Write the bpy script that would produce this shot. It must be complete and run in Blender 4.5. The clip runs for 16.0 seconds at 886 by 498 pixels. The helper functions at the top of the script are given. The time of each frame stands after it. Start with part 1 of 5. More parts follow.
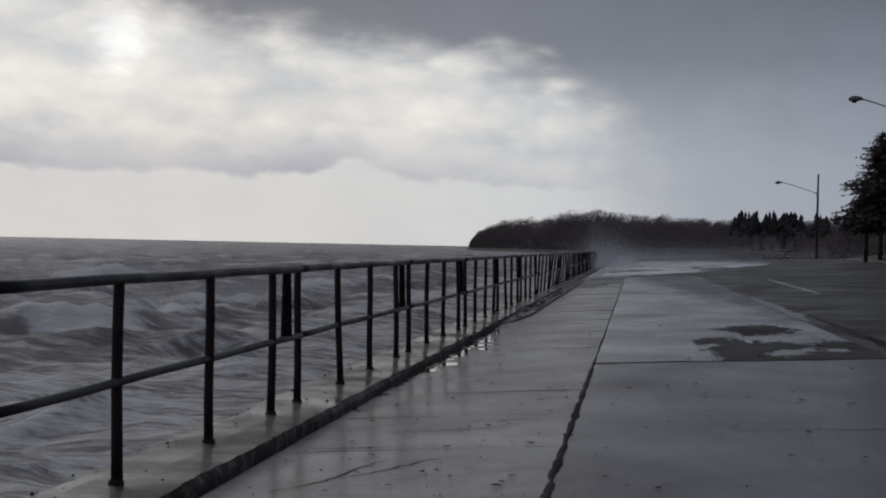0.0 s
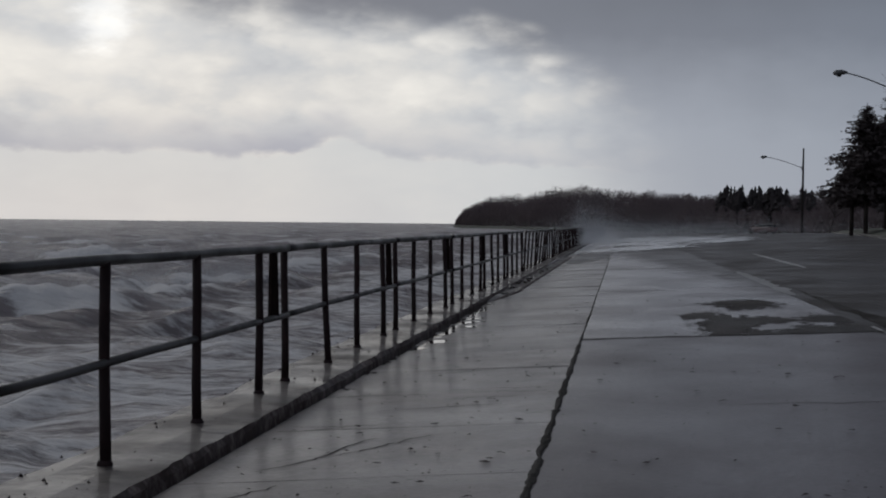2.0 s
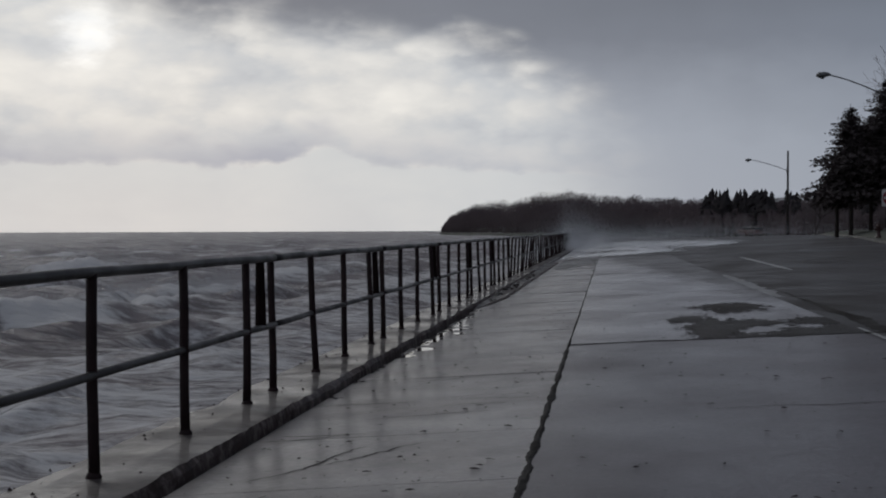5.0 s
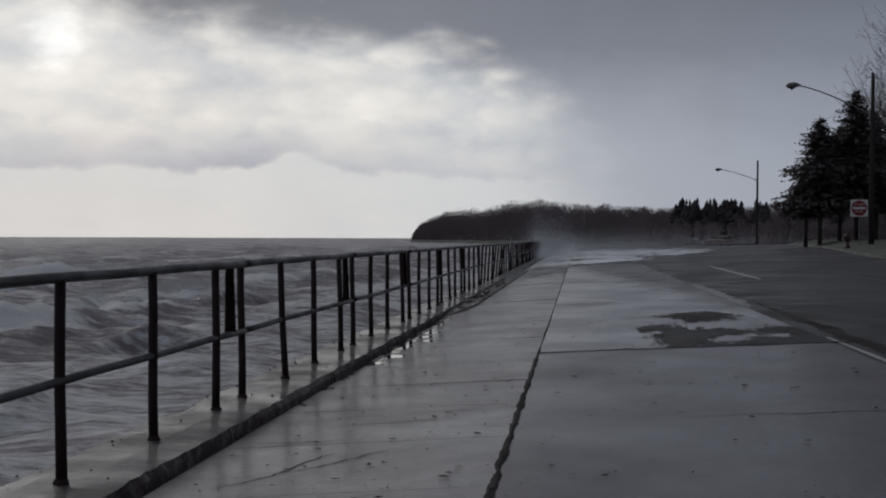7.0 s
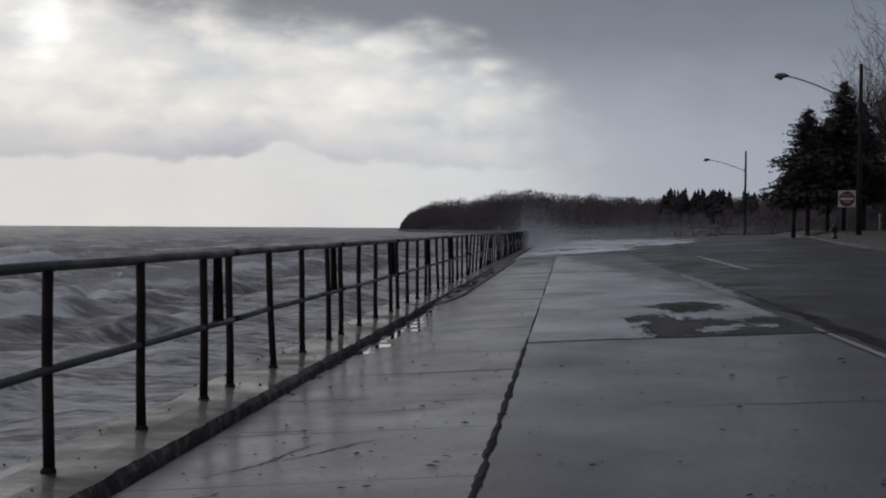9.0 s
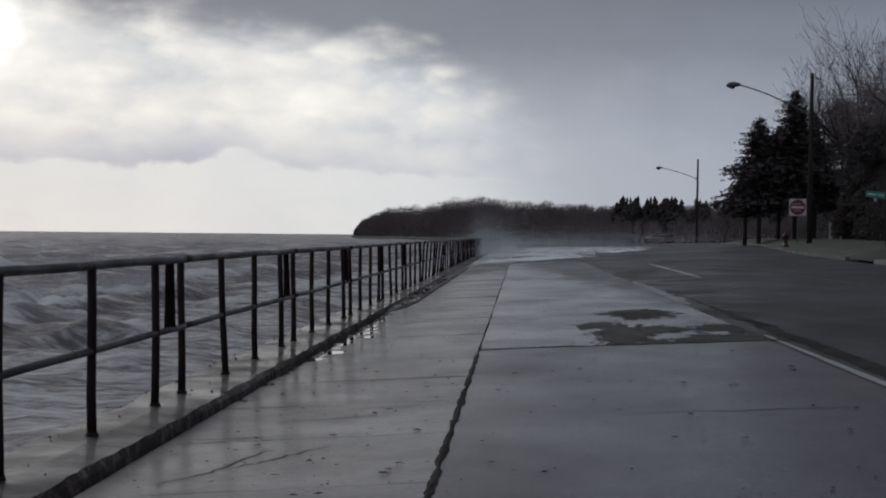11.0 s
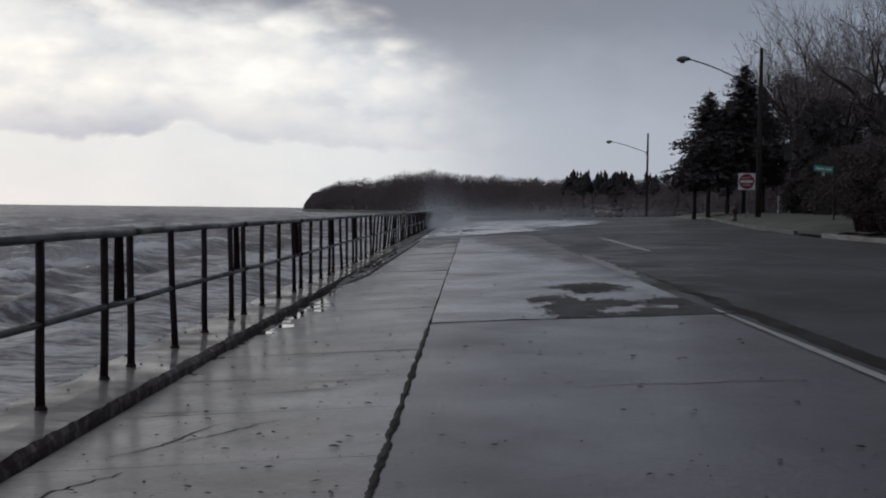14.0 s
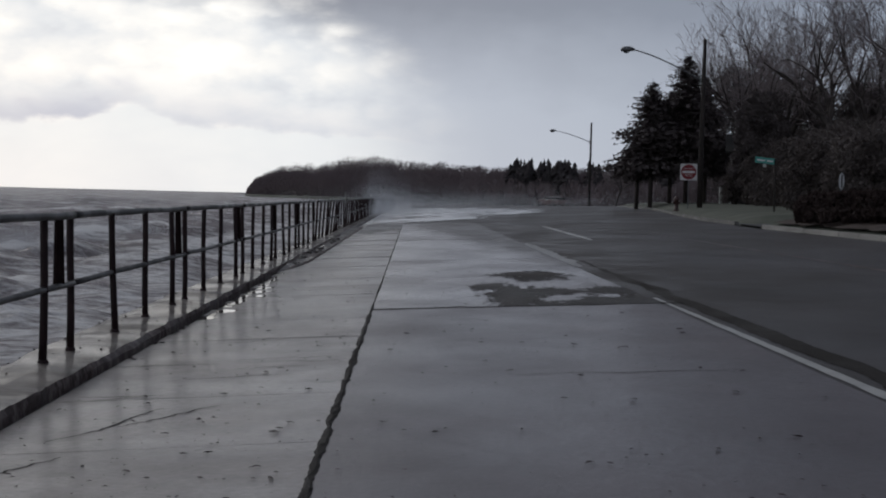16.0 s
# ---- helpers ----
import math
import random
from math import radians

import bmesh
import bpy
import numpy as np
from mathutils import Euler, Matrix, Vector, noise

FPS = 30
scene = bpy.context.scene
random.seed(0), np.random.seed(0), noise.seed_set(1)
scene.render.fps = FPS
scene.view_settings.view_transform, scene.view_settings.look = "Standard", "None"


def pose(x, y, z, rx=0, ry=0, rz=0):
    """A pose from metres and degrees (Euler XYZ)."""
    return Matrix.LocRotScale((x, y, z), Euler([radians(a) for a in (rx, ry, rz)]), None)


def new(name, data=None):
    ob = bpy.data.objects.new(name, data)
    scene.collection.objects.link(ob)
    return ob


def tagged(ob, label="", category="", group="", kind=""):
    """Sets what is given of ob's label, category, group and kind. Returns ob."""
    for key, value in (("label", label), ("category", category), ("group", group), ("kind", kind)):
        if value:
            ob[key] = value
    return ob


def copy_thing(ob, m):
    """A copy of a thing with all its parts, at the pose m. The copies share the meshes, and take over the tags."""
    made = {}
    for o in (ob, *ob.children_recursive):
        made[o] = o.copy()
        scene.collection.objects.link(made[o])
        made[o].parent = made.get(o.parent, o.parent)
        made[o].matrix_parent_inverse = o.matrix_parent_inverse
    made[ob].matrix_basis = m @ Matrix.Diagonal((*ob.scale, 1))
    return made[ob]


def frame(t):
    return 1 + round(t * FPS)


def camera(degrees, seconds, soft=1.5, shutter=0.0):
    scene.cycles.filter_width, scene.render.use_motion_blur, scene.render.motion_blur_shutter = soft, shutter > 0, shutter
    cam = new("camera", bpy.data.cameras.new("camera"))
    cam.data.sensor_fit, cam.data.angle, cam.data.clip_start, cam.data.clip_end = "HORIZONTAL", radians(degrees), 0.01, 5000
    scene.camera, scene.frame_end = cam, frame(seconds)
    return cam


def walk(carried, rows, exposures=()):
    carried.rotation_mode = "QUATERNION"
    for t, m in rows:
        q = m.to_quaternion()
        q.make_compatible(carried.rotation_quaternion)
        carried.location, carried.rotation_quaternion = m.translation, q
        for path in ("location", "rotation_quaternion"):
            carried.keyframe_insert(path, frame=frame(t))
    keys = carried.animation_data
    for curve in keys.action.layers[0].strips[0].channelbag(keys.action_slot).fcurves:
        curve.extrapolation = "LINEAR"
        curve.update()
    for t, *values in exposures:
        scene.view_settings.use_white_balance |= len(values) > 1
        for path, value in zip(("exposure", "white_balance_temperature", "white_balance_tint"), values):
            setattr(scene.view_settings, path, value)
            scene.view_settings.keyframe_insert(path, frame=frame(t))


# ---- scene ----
cam = camera(30.0, 16.0, soft=2.0)
EYE = 1.37  # eye height over the gutter of the promenade
PATH = [
    (0, pose(0, 0, EYE, 89.858, -1.194, -0.000)),
    (0.5, pose(0, 0, EYE, 90.382, -1.079, -0.073)),
    (1, pose(0, 0, EYE, 90.504, -1.045, 0.077)),
    (1.5, pose(0, 0, EYE, 89.514, -0.529, -0.224)),
    (2, pose(0, 0, EYE, 89.093, -0.629, -0.476)),
    (2.5, pose(0, 0, EYE, 89.642, -0.302, -0.425)),
    (3, pose(0, 0, EYE, 89.406, -0.151, -0.563)),
    (3.5, pose(0, 0, EYE, 89.210, -0.104, -0.532)),
    (4, pose(0, 0, EYE, 89.213, 0.065, -0.466)),
    (6.5, pose(0, 0, EYE, 89.596, 0.081, -1.823)),
    (7, pose(0, 0, EYE, 89.604, -0.196, -1.978)),
    (7.5, pose(0, 0, EYE, 89.489, -0.598, -2.430)),
    (8, pose(0, 0, EYE, 89.431, -0.482, -2.517)),
    (8.5, pose(0, 0, EYE, 89.219, -0.344, -2.279)),
    (11, pose(0, 0, EYE, 89.496, -0.558, -4.004)),
    (11.5, pose(0, 0, EYE, 89.455, -0.734, -4.464)),
    (12, pose(0, 0, EYE, 89.246, -0.792, -4.898)),
    (12.5, pose(0, 0, EYE, 88.895, -0.767, -5.230)),
    (13, pose(0, 0, EYE, 88.803, -0.705, -5.367)),
    (13.5, pose(0, 0, EYE, 88.721, -0.711, -5.559)),
    (14, pose(0, 0, EYE, 88.595, -0.656, -5.712)),
    (14.5, pose(0, 0, EYE, 88.531, -0.871, -6.181)),
    (15, pose(0, 0, EYE, 88.308, -1.382, -6.865)),
    (15.5, pose(0, 0, EYE, 88.197, -1.398, -7.261)),
    (16, pose(0, 0, EYE, 88.178, -1.365, -7.680)),
]
walk(cam, PATH, exposures=[(0, -0.07, 6100, 11), (4, -0.07, 6100, 11), (8.5, 0.0, 6100, 11), (11, 0.13, 6100, 11), (13.5, 0.22, 6100, 11), (16, 0.41, 6100, 11)])

# ---------------------------------------------------------------- node helpers
def tree_of(owner):
    owner.use_nodes = True
    nt = owner.node_tree
    nt.nodes.clear()
    return nt


def node(nt, kind, ins=None, **props):
    n = nt.nodes.new(kind)
    for k, v in props.items():
        if k == "operation":
            n.operation = v
        elif k == "data_type":
            n.data_type = v
        elif k == "blend_type":
            n.blend_type = v
        elif k == "sky_type":
            n.sky_type = v
        elif k == "noise_dimensions":
            n.noise_dimensions = v
        elif k == "feature":
            n.feature = v
        elif k == "interpolation_type":
            n.interpolation_type = v
    for k, v in (ins or {}).items():
        if isinstance(v, bpy.types.NodeSocket):
            nt.links.new(v, n.inputs[k])
        else:
            n.inputs[k].default_value = v
    return n


def mth(nt, op, a, b=0.0, c=0.0):
    return node(nt, "ShaderNodeMath", {0: a, 1: b, 2: c}, operation=op).outputs[0]


def ramp(nt, fac, stops):
    n = node(nt, "ShaderNodeValToRGB", {0: fac})
    els = n.color_ramp.elements
    while len(els) < len(stops):
        els.new(0.5)
    for e, (p, c) in zip(els, stops):
        e.position = p
        e.color = (*c, 1) if isinstance(c, tuple) else (c, c, c, 1)
    return n.outputs[0]


def mix(nt, fac, a, b, how="MIX"):
    n = nt.nodes.new("ShaderNodeMix")
    n.data_type, n.blend_type = "RGBA", how
    for i, v in ((0, fac), (6, a), (7, b)):
        if isinstance(v, bpy.types.NodeSocket):
            nt.links.new(v, n.inputs[i])
        else:
            n.inputs[i].default_value = (*v, 1) if isinstance(v, tuple) and len(v) == 3 else v
    return n.outputs[2]


def smooth(nt, v, lo, hi, a=0.0, b=1.0):
    return node(nt, "ShaderNodeMapRange", {0: v, 1: lo, 2: hi, 3: a, 4: b}, interpolation_type="SMOOTHSTEP").outputs[0]


# ---------------------------------------------------------------- sky and sun
SUN_AZ, SUN_EL = -11.1, 6.7  # degrees to the right of +y, and up


def stormy_sky():
    world = bpy.data.worlds.new("stormy_sky")
    scene.world = world
    nt = tree_of(world)
    sky = node(nt, "ShaderNodeTexSky", sky_type="NISHITA")
    sky.sun_disc = False
    sky.sun_elevation, sky.sun_rotation = radians(SUN_EL), radians(SUN_AZ)
    co = node(nt, "ShaderNodeTexCoord").outputs["Generated"]
    xyz = node(nt, "ShaderNodeSeparateXYZ", {0: co})
    az = mth(nt, "MULTIPLY", mth(nt, "ARCTAN2", xyz.outputs[0], xyz.outputs[1]), 57.2958)
    el = mth(nt, "MULTIPLY", mth(nt, "ARCSINE", xyz.outputs[2]), 57.2958)

    def cloud(sa, se, detail, rough, shift):
        v = node(nt, "ShaderNodeCombineXYZ", {0: mth(nt, "DIVIDE", az, sa), 1: mth(nt, "DIVIDE", el, se), 2: shift}).outputs[0]
        return node(nt, "ShaderNodeTexNoise", {"Vector": v, "Scale": 1.0, "Detail": detail, "Roughness": rough}).outputs[0]

    big = mth(nt, "SUBTRACT", cloud(6.0, 3.0, 5.0, 0.55, 3.1), 0.5)
    fine = mth(nt, "SUBTRACT", cloud(2.2, 1.1, 6.0, 0.5, 8.4), 0.5)
    wisp = mth(nt, "SUBTRACT", cloud(0.9, 0.42, 5.0, 0.55, 5.2), 0.5)
    rain = mth(nt, "SUBTRACT", cloud(3.4, 9.0, 3.0, 0.5, 1.7), 0.5)
    # heaped cloud: rounded cells, bent by the finer noise
    cell = node(nt, "ShaderNodeTexVoronoi", {"Vector": node(nt, "ShaderNodeCombineXYZ", {
        0: mth(nt, "MULTIPLY_ADD", fine, 1.1, mth(nt, "DIVIDE", az, 2.3)), 1: mth(nt, "MULTIPLY_ADD", wisp, 0.5, mth(nt, "DIVIDE", el, 1.05)), 2: 4.0}).outputs[0],
        "Scale": 1.0, "Detail": 2.0, "Roughness": 0.45, "Smoothness": 0.8}, feature="SMOOTH_F1").outputs["Distance"]
    heap = mth(nt, "SUBTRACT", 0.45, cell)

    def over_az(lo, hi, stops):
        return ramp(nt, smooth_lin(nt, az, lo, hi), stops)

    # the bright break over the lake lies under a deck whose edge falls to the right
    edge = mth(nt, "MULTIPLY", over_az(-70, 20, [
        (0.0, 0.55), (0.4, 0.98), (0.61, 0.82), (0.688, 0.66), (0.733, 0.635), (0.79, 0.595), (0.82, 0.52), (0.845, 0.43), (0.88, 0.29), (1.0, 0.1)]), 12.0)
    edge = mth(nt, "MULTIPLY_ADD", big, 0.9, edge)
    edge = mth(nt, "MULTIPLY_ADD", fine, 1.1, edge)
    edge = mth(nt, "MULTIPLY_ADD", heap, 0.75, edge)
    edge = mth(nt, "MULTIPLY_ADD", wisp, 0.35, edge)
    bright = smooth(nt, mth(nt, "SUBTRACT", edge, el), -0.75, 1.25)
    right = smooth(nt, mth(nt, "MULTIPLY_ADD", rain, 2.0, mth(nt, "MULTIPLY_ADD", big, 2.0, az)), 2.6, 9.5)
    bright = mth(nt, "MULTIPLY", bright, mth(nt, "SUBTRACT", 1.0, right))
    # sunlit vapour
    lit = mth(nt, "MULTIPLY_ADD", heap, 0.24, mth(nt, "MULTIPLY_ADD", big, 0.62, 0.53))
    lit = mth(nt, "MULTIPLY_ADD", wisp, 0.09, mth(nt, "MULTIPLY_ADD", fine, 0.42, lit))
    lit = mth(nt, "ADD", lit, mth(nt, "MULTIPLY", smooth(nt, el, 3.2, 5.0), 0.10))
    glow_c = ramp(nt, lit, [
        (0.26, (0.45, 0.465, 0.49)), (0.42, (0.59, 0.60, 0.595)), (0.56, (0.735, 0.715, 0.665)), (0.74, (0.89, 0.85, 0.765))])
    # lower clouds, flat and sharp below, with slate bellies
    base = mth(nt, "MULTIPLY", over_az(-20, 12, [
        (0.0, 0.62), (0.17, 0.59), (0.23, 0.545), (0.31, 0.575), (0.42, 0.55), (0.48, 0.58), (0.53, 0.72), (0.578, 0.555), (0.64, 0.525), (0.76, 0.475), (1.0, 0.43)]), 4.0)
    base = mth(nt, "MULTIPLY_ADD", wisp, 0.40, mth(nt, "MULTIPLY_ADD", fine, 0.75, base))
    rise = mth(nt, "SUBTRACT", el, base)
    belly = mth(nt, "MULTIPLY", smooth(nt, rise, -0.08, 0.26), smooth(nt, mth(nt, "MULTIPLY_ADD", heap, -1.2, rise), 1.9, 0.15))
    belly = mth(nt, "MULTIPLY", belly, over_az(-20, 12, [(0.0, 0.7), (0.24, 0.72), (0.33, 0.55), (0.42, 0.92), (0.49, 0.85), (0.55, 0.38), (0.64, 0.40), (0.78, 0.34), (0.86, 0.0)]))
    glow_c = mix(nt, belly, glow_c, (0.355, 0.385, 0.45))
    clear = mth(nt, "MULTIPLY", smooth(nt, rise, 0.10, -0.08), 0.85)
    glow_c = mix(nt, clear, glow_c, (0.625, 0.64, 0.625))
    # slate deck with rain under it
    deck = ramp(nt, smooth_lin(nt, mth(nt, "MULTIPLY_ADD", fine, 0.9, mth(nt, "MULTIPLY_ADD", rain, 1.6, mth(nt, "MULTIPLY_ADD", big, 2.4, el))), 0, 40), [
        (0.0, (0.385, 0.41, 0.445)), (0.075, (0.365, 0.388, 0.425)), (0.12, (0.29, 0.308, 0.343)), (0.165, (0.205, 0.219, 0.250)), (0.25, (0.155, 0.166, 0.19)), (0.42, (0.125, 0.135, 0.155)), (0.7, (0.17, 0.18, 0.20)), (1.0, (0.24, 0.25, 0.27))])
    deck = mix(nt, smooth(nt, az, 8, 24, 0.0, 0.45), deck, (0.20, 0.235, 0.285))
    heavy = mth(nt, "MULTIPLY", smooth(nt, az, 4, 24), smooth(nt, az, 165, 110))
    heavy = mth(nt, "MULTIPLY", heavy, smooth(nt, el, 6.8, 10.0))
    deck = mix(nt, mth(nt, "MULTIPLY", heavy, 0.9), deck, (0.07, 0.072, 0.085))
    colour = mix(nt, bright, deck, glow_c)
    # the sun behind thin cloud
    way = (math.sin(radians(SUN_AZ)) * math.cos(radians(SUN_EL)), math.cos(radians(SUN_AZ)) * math.cos(radians(SUN_EL)), math.sin(radians(SUN_EL)))
    dot = node(nt, "ShaderNodeVectorMath", {0: co, 1: way}, operation="DOT_PRODUCT").outputs["Value"]
    near = mth(nt, "MULTIPLY", mth(nt, "ARCCOSINE", dot), 57.2958)
    near = mth(nt, "MULTIPLY_ADD", wisp, 1.6, mth(nt, "MULTIPLY_ADD", fine, 2.2, near))
    halo = mth(nt, "ADD", smooth(nt, near, 4.0, 0.0, 0.0, 0.09), smooth(nt, near, 1.5, 0.0, 0.0, 0.32))
    colour = mix(nt, mth(nt, "MULTIPLY", halo, mth(nt, "MULTIPLY_ADD", bright, 0.7, 0.3)), colour, (1.0, 0.94, 0.82), "ADD")
    a = node(nt, "ShaderNodeBackground", {0: sky.outputs[0], 1: 0.05})
    b = node(nt, "ShaderNodeBackground", {0: colour, 1: 1.0})
    m = node(nt, "ShaderNodeMixShader", {0: 0.97, 1: a.outputs[0], 2: b.outputs[0]})
    node(nt, "ShaderNodeOutputWorld", {0: m.outputs[0]})


def smooth_lin(nt, v, lo, hi):
    return node(nt, "ShaderNodeMapRange", {0: v, 1: lo, 2: hi, 3: 0.0, 4: 1.0}).outputs[0]


stormy_sky()
sun = new("sun", bpy.data.lights.new("sun", "SUN"))
sun.data.energy, sun.data.angle, sun.data.color = 0.5, radians(20), (1.0, 0.95, 0.87)
LIGHT_AZ, LIGHT_EL = -24.0, 34.0  # the veiled sun stands over the bright break
aim = Vector((math.sin(radians(LIGHT_AZ)) * math.cos(radians(LIGHT_EL)), math.cos(radians(LIGHT_AZ)) * math.cos(radians(LIGHT_EL)), math.sin(radians(LIGHT_EL))))
sun.matrix_world = Matrix.Translation(aim * 50) @ (-aim).to_track_quat("-Z", "Y").to_matrix().to_4x4()


# ---------------------------------------------------------------- materials
def surface(name, stops, scale=1.0, detail=8.0, rough=(0.4, 0.7), rough_scale=0.6, bump=0.2, bump_scale=30.0, metal=0.0, stretch=(1, 1, 1),
            specks=None, vary=0.0, spec=0.5, coat=None):
    """Two-scale procedural surface in world metres: stops colour a broad noise, a finer one breaks it up and gives relief."""
    m = bpy.data.materials.new(name)
    nt = tree_of(m)
    pos = node(nt, "ShaderNodeNewGeometry").outputs["Position"]
    pos = node(nt, "ShaderNodeVectorMath", {0: pos, 1: stretch}, operation="MULTIPLY").outputs[0]
    n1 = node(nt, "ShaderNodeTexNoise", {"Vector": pos, "Scale": scale, "Detail": detail, "Roughness": 0.6}).outputs[0]
    n2 = node(nt, "ShaderNodeTexNoise", {"Vector": pos, "Scale": bump_scale, "Detail": 5.0, "Roughness": 0.65}).outputs[0]
    n3 = node(nt, "ShaderNodeTexNoise", {"Vector": pos, "Scale": rough_scale, "Detail": 4.0, "Roughness": 0.6}).outputs[0]
    k = mth(nt, "ADD", mth(nt, "MULTIPLY", n1, 0.66), mth(nt, "MULTIPLY", n2, 0.34))
    col = ramp(nt, k, stops)
    if specks:
        at, size, c = specks
        n4 = node(nt, "ShaderNodeTexNoise", {"Vector": pos, "Scale": size, "Detail": 3.0, "Roughness": 0.5}).outputs[0]
        col = mix(nt, smooth(nt, n4, at, at + 0.05), col, c)
    if vary:
        r = node(nt, "ShaderNodeObjectInfo").outputs["Random"]
        col = mix(nt, 1.0, col, mix(nt, r, (1 - vary,) * 3, (1 + vary,) * 3), "MULTIPLY")
    r = smooth(nt, n3, 0.35, 0.65, rough[0], rough[1])
    b = node(nt, "ShaderNodeBump", {"Strength": bump, "Distance": 0.01, "Height": n2})
    p = node(nt, "ShaderNodeBsdfPrincipled", {"Base Color": col, "Roughness": r, "Metallic": metal, "Normal": b.outputs[0], "Specular IOR Level": spec})
    if coat:
        # standing water film, patchy and faintly rippled
        lo, hi, film_rough, ripple = coat
        n5 = node(nt, "ShaderNodeTexNoise", {"Vector": pos, "Scale": 0.7, "Detail": 6.0, "Roughness": 0.62}).outputs[0]
        n6 = node(nt, "ShaderNodeTexNoise", {"Vector": pos, "Scale": 2.6, "Detail": 3.0}).outputs[0]
        rip = node(nt, "ShaderNodeBump", {"Strength": ripple, "Distance": 0.02, "Height": mth(nt, "MULTIPLY_ADD", n2, 0.25, n6)})
        n7 = node(nt, "ShaderNodeTexNoise", {"Vector": pos, "Scale": 21.0, "Detail": 4.0, "Roughness": 0.7}).outputs[0]
        wet = mth(nt, "MULTIPLY", smooth(nt, n5, 0.36, 0.64, lo, hi), smooth(nt, n7, 0.36, 0.64, 0.68, 1.24))
        for key, v in (("Coat Weight", wet), ("Coat Normal", rip.outputs[0])):
            nt.links.new(v, p.inputs[key])
        p.inputs["Coat Roughness"].default_value, p.inputs["Coat IOR"].default_value = film_rough, 1.33
    node(nt, "ShaderNodeOutputMaterial", {0: p.outputs[0]})
    return m


CONCRETE = surface("wet_concrete", [(0.3, (0.105, 0.093, 0.090)), (0.5, (0.185, 0.166, 0.160)), (0.7, (0.28, 0.252, 0.242))], 1.8, rough=(0.34, 0.6), rough_scale=0.5,
                   bump=0.35, bump_scale=22, specks=(0.70, 5.0, (0.05, 0.046, 0.043)), vary=0.10, spec=0.3, coat=(0.30, 0.64, 0.20, 0.26))
SLAB = surface("wet_road_concrete", [(0.3, (0.058, 0.048, 0.053)), (0.5, (0.092, 0.078, 0.085)), (0.7, (0.14, 0.12, 0.129))], 0.8, rough=(0.32, 0.52), rough_scale=0.3,
               bump=0.3, bump_scale=26, specks=(0.72, 3.5, (0.045, 0.045, 0.047)), stretch=(1, 0.6, 1), vary=0.06, spec=0.3, coat=(0.24, 0.50, 0.2, 0.24))
LEDGE = surface("sea_wall_concrete", [(0.34, (0.022, 0.017, 0.016)), (0.5, (0.056, 0.046, 0.044)), (0.68, (0.135, 0.116, 0.112))], 2.2, rough=(0.35, 0.65), rough_scale=1.2,
                bump=0.8, bump_scale=14, specks=(0.62, 7.0, (0.03, 0.025, 0.022)), spec=0.2, coat=(0.02, 0.42, 0.08, 0.14))


def flooded_lane():
    """Wet road concrete; towards the road and far ahead a thin asphalt skin lies over it in streaked tongues."""
    m = surface("flooded_road_concrete", [(0.3, (0.062, 0.052, 0.057)), (0.5, (0.096, 0.082, 0.089)), (0.7, (0.14, 0.12, 0.129))], 0.8, rough=(0.32, 0.52), rough_scale=0.3,
                bump=0.3, bump_scale=26, stretch=(1, 0.6, 1), vary=0.05, spec=0.3, coat=(0.40, 0.74, 0.18, 0.22))
    nt = m.node_tree
    p = next(n for n in nt.nodes if n.type == "BSDF_PRINCIPLED")
    xyz = node(nt, "ShaderNodeSeparateXYZ", {0: node(nt, "ShaderNodeNewGeometry").outputs["Position"]})
    x, y = xyz.outputs[0], xyz.outputs[1]
    o = mth(nt, "SUBTRACT", mth(nt, "MULTIPLY_ADD", y, -0.1165, x), -2.66)

    def streaks(so, sy, detail, z):
        v = node(nt, "ShaderNodeCombineXYZ", {0: mth(nt, "DIVIDE", o, so), 1: mth(nt, "DIVIDE", y, sy), 2: z}).outputs[0]
        return mth(nt, "SUBTRACT", node(nt, "ShaderNodeTexNoise", {"Vector": v, "Scale": 1.0, "Detail": detail, "Roughness": 0.62}).outputs[0], 0.5)

    long, patchy, cross = streaks(0.35, 6.0, 5.0, 1.0), streaks(0.8, 3.0, 7.0, 2.0), streaks(5.0, 1.6, 6.0, 3.0)
    reach = mth(nt, "MULTIPLY_ADD", y, 0.064, mth(nt, "ADD", o, -7.05))
    reach = mth(nt, "MULTIPLY_ADD", long, 1.5, mth(nt, "MULTIPLY_ADD", patchy, 2.0, reach))
    skin = smooth(nt, reach, -0.8, 0.85)
    skin = mth(nt, "MAXIMUM", skin, mth(nt, "MULTIPLY", smooth(nt, mth(nt, "MULTIPLY_ADD", patchy, 0.5, cross), 0.05, 0.20), smooth(nt, y, 25, 34, 0.0, 0.85)))
    col, wet, rough = p.inputs["Base Color"].links[0].from_socket, p.inputs["Coat Weight"].links[0].from_socket, p.inputs["Roughness"].links[0].from_socket
    nt.links.new(mix(nt, skin, col, (0.036, 0.031, 0.033)), p.inputs["Base Color"])
    nt.links.new(mth(nt, "MULTIPLY", wet, smooth(nt, skin, 0.0, 1.0, 1.0, 0.42)), p.inputs["Coat Weight"])
    nt.links.new(mth(nt, "MULTIPLY_ADD", skin, 0.12, rough), p.inputs["Roughness"])
    return m


